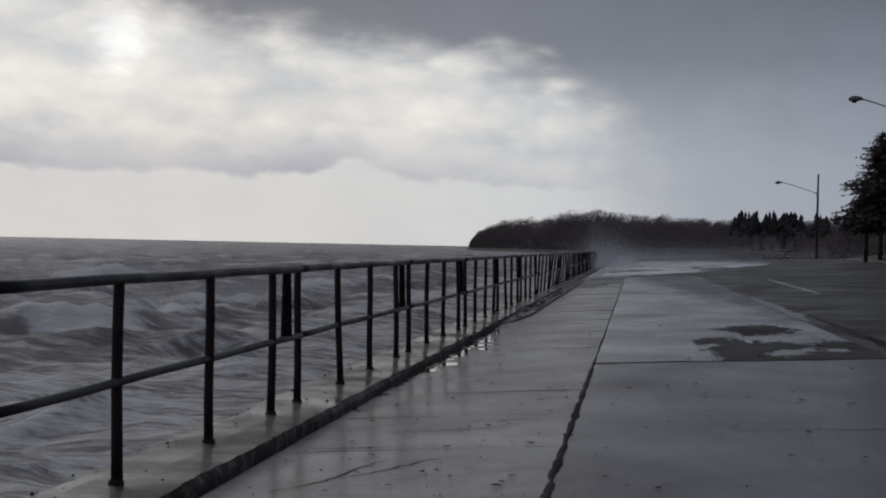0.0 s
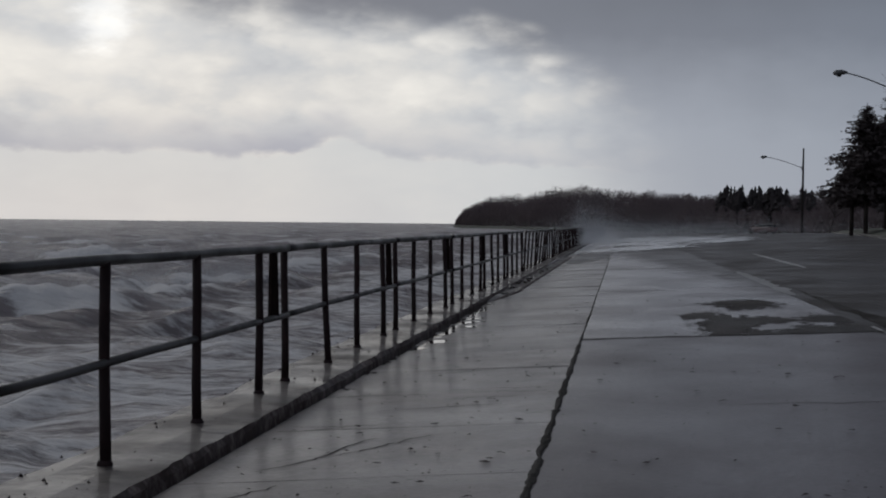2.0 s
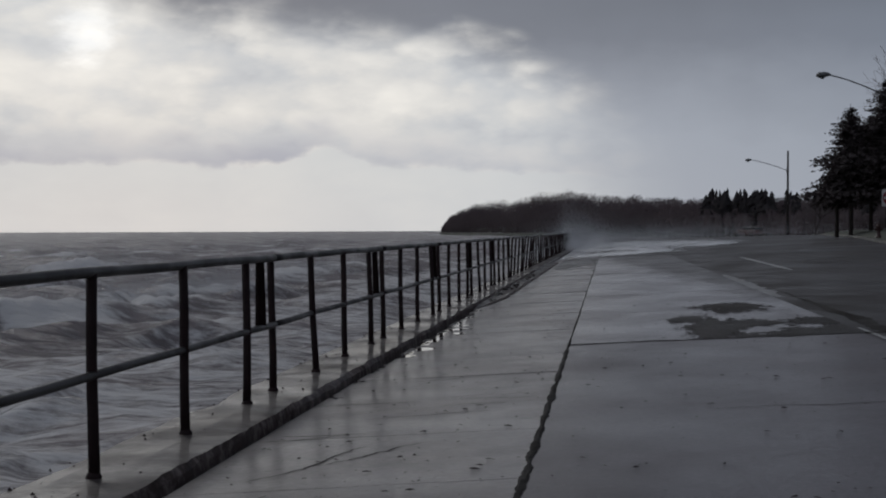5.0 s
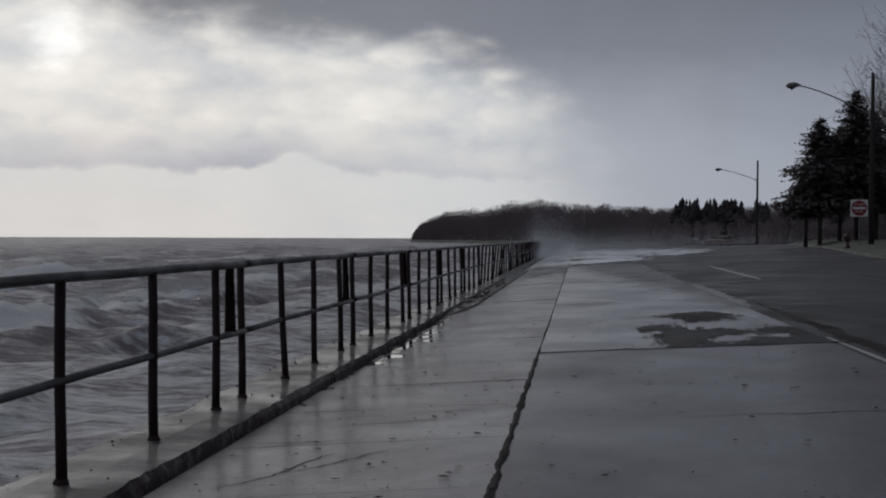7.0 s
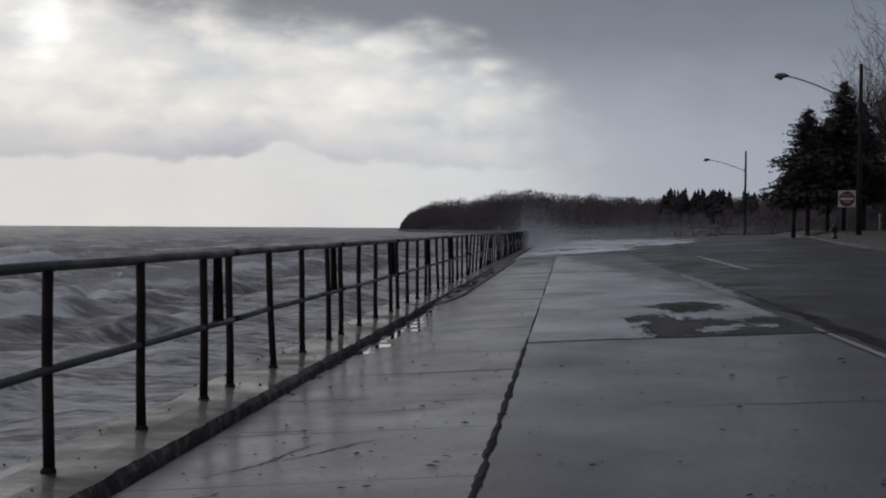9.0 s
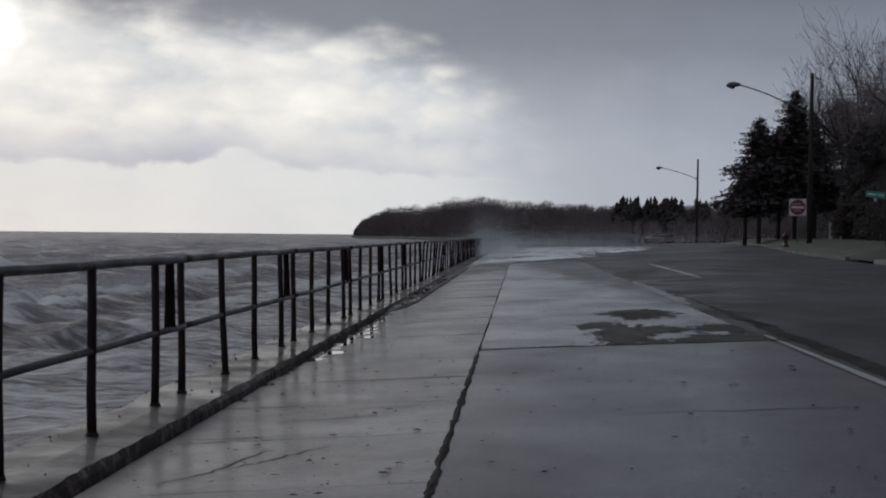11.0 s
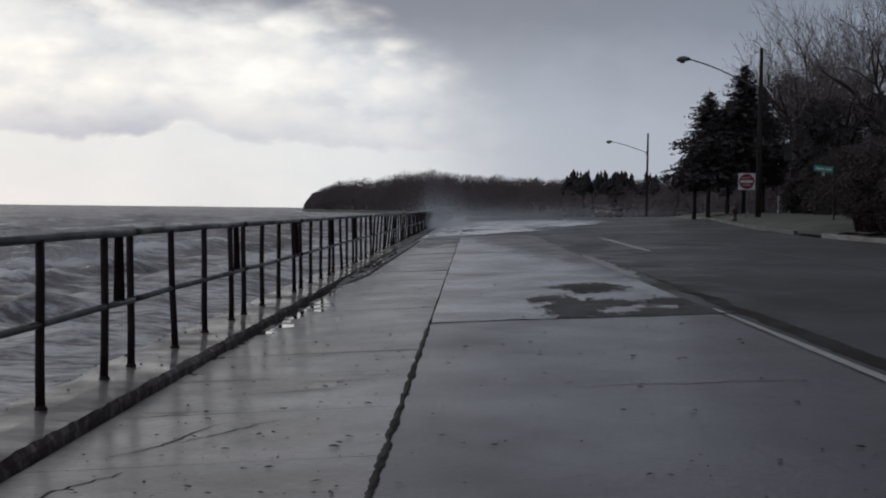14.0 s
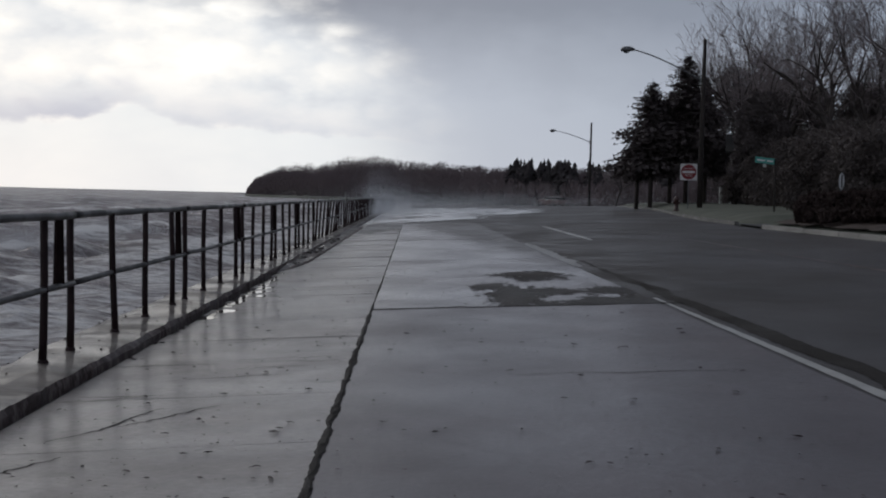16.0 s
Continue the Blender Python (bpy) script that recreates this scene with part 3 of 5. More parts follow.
def build_sea_wall():
    """The ledge that carries the railing: worn concrete with a chipped lip, standing over the water."""
    n = 760
    verts, faces = [], []
    c = 8
    for i in range(n + 1):
        y = -66 + i if i < 60 else -6 + (i - 60) * 0.16 if i < 620 else 83.6 + (i - 620) * 1.155
        j = lambda k, s, f: s * noise.noise((y * f, k * 7.3, 0.5))
        chip = max(0.0, noise.noise((y * 0.45, 4.2, 0)) - 0.25) * 0.22
        out = -0.37 - 0.05 * noise.noise((y * 0.6, 2, 0)) + chip
        verts += [Vector((rail_x(y) + 0.345 + j(1, 0.02, 2.2), y, -0.12)),
                  Vector((rail_x(y) + 0.338 + j(2, 0.020, 3.1), y, 0.052 + j(3, 0.014, 3.3))),
                  Vector((rail_x(y) + 0.312 + j(4, 0.022, 1.3) + j(11, 0.016, 5.0) + j(12, 0.010, 14.0), y, 0.088 + j(5, 0.006, 2.0))),
                  Vector((rail_x(y) + 0.05, y, 0.094 + j(6, 0.008, 1.0))),
                  Vector((rail_x(y) - 0.18, y, 0.090 + j(7, 0.010, 1.3))),
                  Vector((rail_x(y) + out + 0.05, y, 0.080 + j(8, 0.012, 2.5))),
                  Vector((rail_x(y) + out + j(9, 0.02, 3), y, 0.02 + j(10, 0.02, 3.0))),
                  Vector((rail_x(y) + out - 0.03, y, -3.0))]
    for i in range(n):
        for k in range(c - 1):
            faces.append((i * c + k, (i + 1) * c + k, (i + 1) * c + k + 1, i * c + k + 1))
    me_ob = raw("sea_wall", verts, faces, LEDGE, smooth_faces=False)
    # inner face and the nearer stretch of lip get the darker mottled material
    me_ob.data.materials.append(DARK_FACE)
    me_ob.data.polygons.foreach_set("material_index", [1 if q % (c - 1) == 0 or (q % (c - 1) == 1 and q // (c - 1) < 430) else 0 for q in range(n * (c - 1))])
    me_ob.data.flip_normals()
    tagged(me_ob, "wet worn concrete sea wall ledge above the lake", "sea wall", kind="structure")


def build_side_street():
    verts, faces, n = [], [], 16
    for i in range(n + 1):
        d = -0.05 + 40 * (i / n) ** 1.5
        for y in (50.0, 51.4, 52.9, 54.4, 55.8):
            x = kerb_x(y) + d
            verts.append((x, y, road_z(kerb_x(y), y) + 0.06 + 0.014 * max(d, 0)))
    for i in range(n):
        for k in range(4):
            a = i * 5 + k
            faces.append((a, a + 5, a + 6, a + 1))
    tagged(raw("side_street", verts, faces, ASPHALT), "wet asphalt mouth of a side street between grass and hedge", "road", kind="structure")


build_ground()
build_road()
build_side_street()


def build_hedge_bed():
    """Bare soil under the hedge, between the kerb and the gardens."""
    verts, faces, n, outs = [], [], 30, (0.25, 0.7, 1.3, 2.2, 3.4, 5.0)
    for i in range(n + 1):
        y = 30 + i * 0.64
        for d in outs:
            x = kerb_x(y) + d + 0.15 * noise.noise((y * 0.8, d, 3))
            verts.append((x, y, lawn_z(x, y) + 0.03 + 0.03 * noise.noise((x * 2, y * 2, 1))))
    for i in range(n):
        for k in range(len(outs) - 1):
            a = i * len(outs) + k
            faces.append((a, a + 1, a + 1 + len(outs), a + len(outs)))
    tagged(raw("hedge_bed", verts, faces, SOIL, smooth_faces=True), "bare brown soil bed under the hedge", "soil", kind="structure")


build_hedge_bed()
build_sea_wall()


# ---------------------------------------------------------------- lake
BREAKERS = [(-13.6, 44, 3.4, 0.55), (-9.6, 51, 2.6, 0.6), (-6.6, 60, 2.6, 0.55), (-15.5, 66, 4.5, 0.6), (-3.6, 78, 3.0, 0.5), (-10.8, 92, 5.0, 0.6), (-1.6, 118, 4.0, 0.5), (-13.0, 150, 7.0, 0.7), (-5.5, 165, 6.0, 0.6)]


def build_lake():
    """Storm waves: a sum of short-crested trains, each with sharpened crests, finest near the wall."""
    rng = np.random.default_rng(7)
    nr = 620
    az = np.radians(np.concatenate([np.linspace(-185, -49, 110), np.linspace(-48, 28, 520)]))
    na = len(az)
    r = 3.0 * (4600 / 3.0) ** (np.linspace(0, 1, nr) ** 0.92)
    aa, rr = np.meshgrid(az, r)
    x, y = rr * np.sin(aa), rr * np.cos(aa)
    cell = np.gradient(r)[:, None] * np.ones_like(aa)
    z = np.zeros_like(x)
    dx, dy = np.zeros_like(x), np.zeros_like(x)
    swell = np.zeros_like(x)
    for i in range(38):
        wl = 15.0 * 0.895 ** i
        ang = radians(-66 + rng.normal(0, 24 if i > 4 else 12))
        kx, ky = math.cos(ang), math.sin(ang)
        ph = rng.uniform(0, math.tau)
        amp = 0.030 * wl * (0.42 if wl > 9 else 0.72 if wl > 5 else 0.95) * rng.uniform(0.6, 1.1)
        group = 0.55 + 0.45 * np.sin((x * -ky + y * kx) * math.tau / (wl * 2.3) + rng.uniform(0, 6) + 1.6 * np.sin((x * kx + y * ky) * math.tau / (wl * 3.1) + i))
        fade = np.clip(wl / (2.6 * cell) - 0.4, 0, 1)
        p = (x * kx + y * ky) * math.tau / wl + ph + 0.9 * np.sin((x * -ky + y * kx) * math.tau / (wl * 3.3) + i)
        a = amp * group * fade
        h = a * (np.cos(p) + 0.30 * np.cos(2 * p) + 0.10 * np.cos(3 * p))
        z += h
        if wl > 1.8:
            swell += h
        dx -= 0.8 * a * kx * np.sin(p)
        dy -= 0.8 * a * ky * np.sin(p)
    foam = np.clip((swell - 0.40) / 0.28, 0, 0.8)
    gap = np.vectorize(shore_x)(y) - x
    foam = np.maximum(foam, 0.60 * np.clip((13 - gap) / 6, 0, 1))
    far = np.clip((rr - 110) / 250, 0, 1)
    for wl, ang, ph in ((34, -70, 0.3), (27, -58, 2.0), (46, -78, 4.1)):
        kx, ky = math.cos(radians(ang)), math.sin(radians(ang))
        z += far * 0.20 * (0.5 + 0.5 * np.sin((x * -ky + y * kx) * math.tau / (wl * 2.1) + ph)) * np.cos((x * kx + y * ky) * math.tau / wl + ph)
    # breaking seas: a steep torn crest with foam trailing down its back
    for b_az, b_d, wide, tall in BREAKERS:
        cx, cy = b_d * math.sin(radians(b_az)), b_d * math.cos(radians(b_az))
        lean = radians(b_az * 0.5 + 8)
        u = (x - cx) * math.cos(lean) + (y - cy) * math.sin(lean)
        w = -(x - cx) * math.sin(lean) + (y - cy) * math.cos(lean) + 0.5 * np.sin(u * 0.9 + b_d) + 0.25 * np.sin(u * 2.3)
        span = np.exp(-(u / wide) ** 4)
        crest = span * np.where(w < 0, np.exp(-(w / 0.75) ** 2), np.exp(-(w / 2.4) ** 2))
        ragged = 0.68 + 0.2 * np.sin(u * 0.83 + b_az) + 0.10 * np.sin(u * 3.7 + w * 2.3 + b_d) * np.sin(u * 1.9 - w * 1.3) + 0.08 * np.sin(u * 6.1 - w * 4.7)
        z += tall * 1.15 * crest * ragged
        foam = np.maximum(foam, span * np.where(w < 0, np.exp(-(w / 1.1) ** 2), np.exp(-(w / 3.0) ** 2)) * (0.92 + 0.25 * np.sin(u * 1.1 + b_d)))
    shore = np.vectorize(shore_x)(y)
    inside = x > shore - 0.1
    calm = np.clip((shore - x) / 6.0, 0.35, 1.0)
    z = WATER_Z + z * calm
    z = np.minimum(z, 0.02 + np.clip((shore - x) / 3.0, 0, 1.2))
    z = np.where(inside, -2.6, z)
    x = x + np.where(inside, 0, dx * np.clip((shore - x - 1) / 4, 0, 1))
    y = y + np.where(inside, 0, dy * np.clip((shore - x - 1) / 4, 0, 1))
    co = np.stack([x, y, z], -1).reshape(-1, 3)
    idx = np.arange(na * nr).reshape(nr, na)
    keep = ~(inside[:-1, :-1] & inside[1:, :-1] & inside[:-1, 1:] & inside[1:, 1:])
    quads = np.stack([idx[:-1, :-1], idx[:-1, 1:], idx[1:, 1:], idx[1:, :-1]], -1)[keep]
    me = bpy.data.meshes.new("water")
    me.from_pydata(co.tolist(), [], quads.tolist())
    me.update()
    me.attributes.new("foam", "FLOAT", "POINT").data.foreach_set("value", foam.ravel().astype(np.float32))
    ob = part("water", me, WATER, smooth_faces=True)
    tagged(ob, "rough brown-grey lake with whitecaps", "water", kind="structure")


build_lake()


# ---------------------------------------------------------------- railing
def build_railing():
    pitch, offs = 6.42, (0.0, 1.75, 3.6, 5.42)
    top, mid = 1.065, 0.535   # over the ledge

    def section(lean, bend, seed):
        rng = random.Random(seed)
        root = thing("railing_section", "black rusty pipe railing on the sea wall", "railing", group="railing along the lake")

        def bow(s, h):
            return bend * math.sin(s * 1.1 + seed) * 0.008

        for h, r, name in ((top, 0.029, "top_rail"), (mid, 0.025, "middle_rail")):
            pts = [(lean * h + bow(k * pitch / 16, h), k * pitch / 16, h + 0.003 * math.sin(k * 0.9 + seed + h * 3) * (1 if h == top else 0.7)) for k in range(17)]
            part(name, tube(bmesh.new(), pts, r, 10), RAIL, root, smooth_faces=True)
        for s in offs:
            l2, l3 = lean + rng.uniform(-0.014, 0.014), rng.uniform(-0.02, 0.02)
            foot = (lean - l2) * top
            pts = [(foot + l2 * h + 0.004 * math.sin(h * 5 + s), s + l3 * (h - top), h) for h in (-0.02, 0.25, 0.53, 0.8, top - 0.006)]
            post = part("post", tube(bmesh.new(), pts, [0.031, 0.030, 0.029, 0.029, 0.029], 10), IRON, root, smooth_faces=True)
            bm = bmesh.new()
            base = (foot, s - l3 * top, 0)
            tube(bm, [(base[0], base[1], -0.01), (base[0], base[1], 0.016), (base[0], base[1], 0.032)], [0.044, 0.041, 0.032], 10)
            part("base_collar", bm, IRON, post)
        # flat plate bridging the joint to the next section
        bm = bmesh.new()
        s = (offs[-1] + pitch) / 2
        a, b, lo, hi = 0.05, 0.078, mid - 0.01, top
        co = [(-0.014, -b, lo), (-0.014, b, lo), (-0.014, a, hi), (-0.014, -a, hi)]
        skew = math.tan(radians(12))
        vs = [bm.verts.new((x + t + lean * z + skew * y, s + y, z)) for t in (0.0, 0.024) for x, y, z in co]
        for f in ((3, 2, 1, 0), (4, 5, 6, 7), (0, 1, 5, 4), (1, 2, 6, 5), (2, 3, 7, 6), (3, 0, 4, 7)):
            bm.faces.new([vs[i] for i in f])
        part("joint_plate", bm, MATTE, root)
        return root

    kinds = [section(-0.012, 0.6, 1), section(-0.03, 0.9, 2), section(-0.02, 0.5, 5), section(0.05, 2.0, 7), section(0.10, 2.5, 9)]
    used = set()
    rng = random.Random(4)
    for i in range(-10, 36):
        y = 13.2 + pitch * math.cos(TURN) * (i - 1)
        k = (0, 1, 2)[i % 3] if i < 6 else rng.choice((2, 3, 4, 3))
        if y > 240:
            break
        m = Matrix.Translation((rail_x(y), y, 0.09)) @ Matrix.Rotation(-TURN, 4, "Z")
        if k not in used:
            kinds[k].matrix_world = m
            used.add(k)
        else:
            copy_thing(kinds[k], m)
    # the shore bends away far ahead, and the railing with it
    pts = [(26.0, 246.5), (31.5, 250.0), (37.4, 252.4), (43.4, 254.6), (49.4, 256.6)]
    for (x0, y0), (x1, y1) in zip(pts, pts[1:]):
        copy_thing(kinds[2], Matrix.Translation((x0, y0, lie(x0 - rail_x(y0), y0) - 0.06)) @ Matrix.Rotation(-math.atan2(x1 - x0, y1 - y0), 4, "Z"))


build_railing()

# ---------------------------------------------------------------- lake-side wash and road wear
def ragged_sheet(name, inside, o0, o1, y0, y1, do, dy, up, material, label, category, kind="structure"):
    """A thin sheet cut to a ragged outline: the cells in which inside(off, y) holds."""
    no, ny = int((o1 - o0) / do), int((y1 - y0) / dy)
    index, verts, faces = {}, [], []

    def vert(i, j):
        if (i, j) not in index:
            index[i, j] = len(verts)
            o, y = o0 + i * do, y0 + j * dy
            verts.append(at(o + do * 0.4 * noise.noise((o * 9, y * 9, 2)), y + dy * 0.4 * noise.noise((o * 9, y * 9, 7)), up))
        return index[i, j]

    for i in range(no):
        for j in range(ny):
            if inside(o0 + (i + 0.5) * do, y0 + (j + 0.5) * dy):
                faces.append((vert(i, j), vert(i + 1, j), vert(i + 1, j + 1), vert(i, j + 1)))
    return tagged(raw(name, verts, faces, material), label, category, kind=kind)


def blob(o, y, c, r):
    return 1 - math.hypot((o - c[0]) / r[0], (y - c[1]) / r[1])


def worn(o, y):
    """Broken-out lane: a dark tongue along the joint, a lobe above it, and islands of concrete left between."""
    lobes = (((3.98, 20.2), (0.36, 2.3)), ((3.72, 22.2), (0.26, 0.9)), ((4.5, 24.9), (0.50, 1.5)), ((4.5, 20.75), (0.42, 0.75)), ((5.1, 18.6), (1.0, 1.0)), ((4.45, 18.1), (1.1, 0.45)), ((5.35, 20.6), (0.5, 0.8)))
    f = max(blob(o, y, c, r) for c, r in lobes) - 0.8 * max(0, blob(o, y, (4.43, 19.2), (0.26, 0.45))) - 0.7 * max(0, blob(o - 0.025 * (23.8 - y), y, (4.13, 22.2), (0.09, 2.0)))
    rag = 0.36 * noise.noise((o * 2.3, y * 0.8, 0)) + 0.46 * noise.noise((o * 5, y * 2.4, 3)) + 0.42 * noise.noise((o * 11, y * 6, 6)) + 0.34 * noise.noise((o * 30, y * 15, 8))
    return f + rag > 0.06 and y > 18.72 - 0.33 * (o - 2.17) + 0.036 * (o - 2.17) ** 2


ragged_sheet("worn_patch", worn, 3.2, 5.5, 17.4, 27.0, 0.02, 0.05, 0.005, PATCHING, "ragged dark patch of rough asphalt on the wet lane", "asphalt patch")


def overlaid(o, y):
    f = (y - 58) / 12
    return min(f, 0.5) + 0.5 * noise.noise((o * 0.8, y * 0.13, 11)) + 0.4 * noise.noise((o * 2.4, y * 0.4, 12)) + 0.45 * noise.noise((o * 3, y * 1.3, 13)) + 0.6 * noise.noise((o * 12, y * 3.5, 14)) > 0.08


ragged_sheet("asphalt_overlay", overlaid, 0.72, 2.2, 46, 75, 0.04, 0.14, 0.008, OVERLAY, "worn asphalt overlay spread in tongues over the walkway", "asphalt")


def film_material(name, tint, rough, strength):
    m = bpy.data.materials.new(name)
    nt = tree_of(m)
    pos = node(nt, "ShaderNodeNewGeometry").outputs["Position"]
    n = node(nt, "ShaderNodeTexNoise", {"Vector": pos, "Scale": 3.0, "Detail": 4.0}).outputs[0]
    w = node(nt, "ShaderNodeTexNoise", {"Vector": pos, "Scale": 0.8, "Detail": 5.0}).outputs[0]
    b = node(nt, "ShaderNodeBump", {"Strength": strength, "Distance": 0.02, "Height": n})
    col = ramp(nt, w, tint)
    p = node(nt, "ShaderNodeBsdfPrincipled", {"Base Color": col, "Roughness": rough, "IOR": 1.33, "Normal": b.outputs[0]})
    node(nt, "ShaderNodeOutputMaterial", {0: p.outputs[0]})
    return m


PUDDLE = film_material("shallow_puddle_water", [(0.3, (0.045, 0.042, 0.04)), (0.7, (0.075, 0.07, 0.065))], 0.05, 0.15)
WASH = film_material("foaming_wash", [(0.35, (0.22, 0.22, 0.23)), (0.5, (0.50, 0.50, 0.51)), (0.7, (0.72, 0.72, 0.73))], 0.2, 0.5)


def gutter(o, y):
    f = 0.34 * (1 - abs(y - 21.5) / 6.5) - (o - 0.37)
    return f + 0.22 * noise.noise((o * 5, y * 1.3, 1)) + 0.1 * noise.noise((o * 13, y * 5, 1)) > 0.0 and noise.noise((o * 4, y * 2.2, 8)) > -0.08


ragged_sheet("gutter_puddle", gutter, 0.37, 1.1, 12, 28.4, 0.03, 0.06, 0.004, PUDDLE, "shallow bright puddle along the foot of the sea wall", "puddle")


def washed(o, y):
    edge = 69.5 + max(0, o - 2) * 3.9
    f = (y - edge) / 14
    fall = (y - 150) / 60
    return min(f, 0.35) - max(0, fall) + 0.5 * noise.noise((o * 0.35, y * 0.10, 4)) + 0.4 * noise.noise((o * 1.6, y * 0.30, 9)) + 0.45 * noise.noise((o * 4, y * 0.9, 2)) > 0.17 + 0.05 * max(0, o - 8)


ragged_sheet("wave_wash", washed, 0.4, 13.0, 64, 200, 0.14, 0.55, 0.018, WASH, "foaming lake water washed over the promenade and road", "wash", "stuff")


def build_joint_filling():
    """Grit and weeds packed in the long joint between walkway and lane."""
    verts, faces = [], []
    n = 900
    for i in range(n + 1):
        y = 1 + i * 0.05 if i < 600 else 31 + (i - 600) * 0.7
        near = max(0.0, min(1.0, (20 - y) / 3))
        w = 0.004 + 0.019 * near + (0.004 + 0.014 * near) * noise.noise((y * 1.7, 0, 0)) + (0.005 + 0.009 * near) * noise.noise((y * 7, 3, 0)) + 0.012 * near * noise.noise((y * 16, 5, 0))
        c = 2.223 + (0.006 + 0.010 * near) * noise.noise((y * 2.2, 8, 0))
        for t in (-1, -0.4, 0.4, 1):
            verts.append(at(c + t * max(w, 0.002), y, 0.003 if abs(t) == 1 else 0.010 + 0.008 * noise.noise((y * 9, t * 4, 0))))
    for i in range(n):
        for k in range(3):
            a = i * 4 + k
            faces.append((a, a + 1, a + 5, a + 4))
    tagged(raw("joint_filling", verts, faces, TAR), "dark gritty filling in the long slab joint", "joint", kind="structure")


def build_cracks():
    rng = random.Random(12)
    starts = [(0.55, 7.3, 0.5, 1.0, 1.1), (0.7, 8.9, 0.55, 1.0, 1.2), (1.0, 9.4, 0.6, 0.9, 0.9), (0.95, 11.7, 0.9, 0.1, 0.9), (1.35, 12.4, 0.8, 0.2, 0.8), (3.4, 11.3, 1.0, -0.06, 1.6),
              (0.5, 10.9, 1.0, -0.05, 0.7), (1.3, 13.1, 1.0, 0.1, 0.8), (0.9, 14.6, 0.9, 0.3, 0.7), (1.5, 16.6, 1.0, 0.0, 0.6), (2.3, 31.2, 1.0, -0.1, 2.2)]
    starts += [(2.25, 18.42, 1.0, -0.12, 3.25), (0.4, 12.845, 1.0, 0.0, 0.8), (1.5, 12.85, 1.0, 0.0, 0.7), (0.45, 10.695, 1.0, 0.0, 0.6)]
    for o, y, ao, ay, length in starts:
        verts, faces, s = [], [], 0.0
        while s < length:
            w = 0.055 + 0.015 * math.sin(s * 9) if length > 3 else 0.007 * (1 - abs(2 * s / length - 1)) + 0.004
            up = 0.003
            side = Vector((-ay, ao)).normalized() * w
            verts += [at(o - side.x, y - side.y, up), at(o + side.x, y + side.y, up)]
            s += 0.05
            o, y = o + ao * 0.05 + rng.uniform(-0.03, 0.03), y + ay * 0.05 + rng.uniform(-0.035, 0.035)
        for i in range(len(verts) // 2 - 1):
            faces.append((2 * i, 2 * i + 1, 2 * i + 3, 2 * i + 2))
        tagged(raw("crack", verts, faces, TAR), "thin crooked crack in the wet concrete", "crack", kind="structure")


def build_litter():
    """Sodden leaves, twigs and grit thrown over the wall, too many to count."""
    rng = random.Random(3)
    bm = bmesh.new()
    for i in range(900):
        y = 5.8 + 22 * rng.random() ** 1.7
        o = rng.uniform(0.45, 5.3) if i % 3 else rng.uniform(0.45, 2.1)
        size = rng.choice((0.004, 0.005, 0.006, 0.008, 0.012, 0.018)) * rng.uniform(0.7, 1.4)
        a = rng.uniform(0, math.pi)
        p = at(o, y, 0.006)
        ring = []
        for k in range(7):
            t = k * math.tau / 7
            r = size * rng.uniform(0.6, 1.2)
            dx, dy = r * math.cos(t) * 1.6, r * math.sin(t) * 0.6
            ring.append(bm.verts.new(p + Vector((dx * math.cos(a) - dy * math.sin(a), dx * math.sin(a) + dy * math.cos(a), rng.uniform(0, 0.35) * size))))
        top = bm.verts.new(p + Vector((0, 0, size * 0.5)))
        for k in range(7):
            bm.faces.new((ring[k], ring[(k + 1) % 7], top))
    for i in range(160):
        y = 6 + 16 * rng.random() ** 1.4
        p = Vector((rail_x(y) + rng.uniform(-0.34, 0.2), y, 0.09))
        size = rng.choice((0.006, 0.009, 0.014)) * rng.uniform(0.7, 1.3)
        ring = [bm.verts.new(p + Vector((math.cos(k * 1.2566) * size * rng.uniform(0.7, 1.2), math.sin(k * 1.2566) * size * rng.uniform(0.7, 1.2), -0.004))) for k in range(5)]
        top = bm.verts.new(p + Vector((0, 0, size * 0.8)))
        for k in range(5):
            bm.faces.new((ring[k], ring[(k + 1) % 5], top))
    ob = part("leaf_litter", bm, IRON)
    tagged(ob, "scattered sodden dark leaves and grit on wet concrete", "litter", kind="stuff")


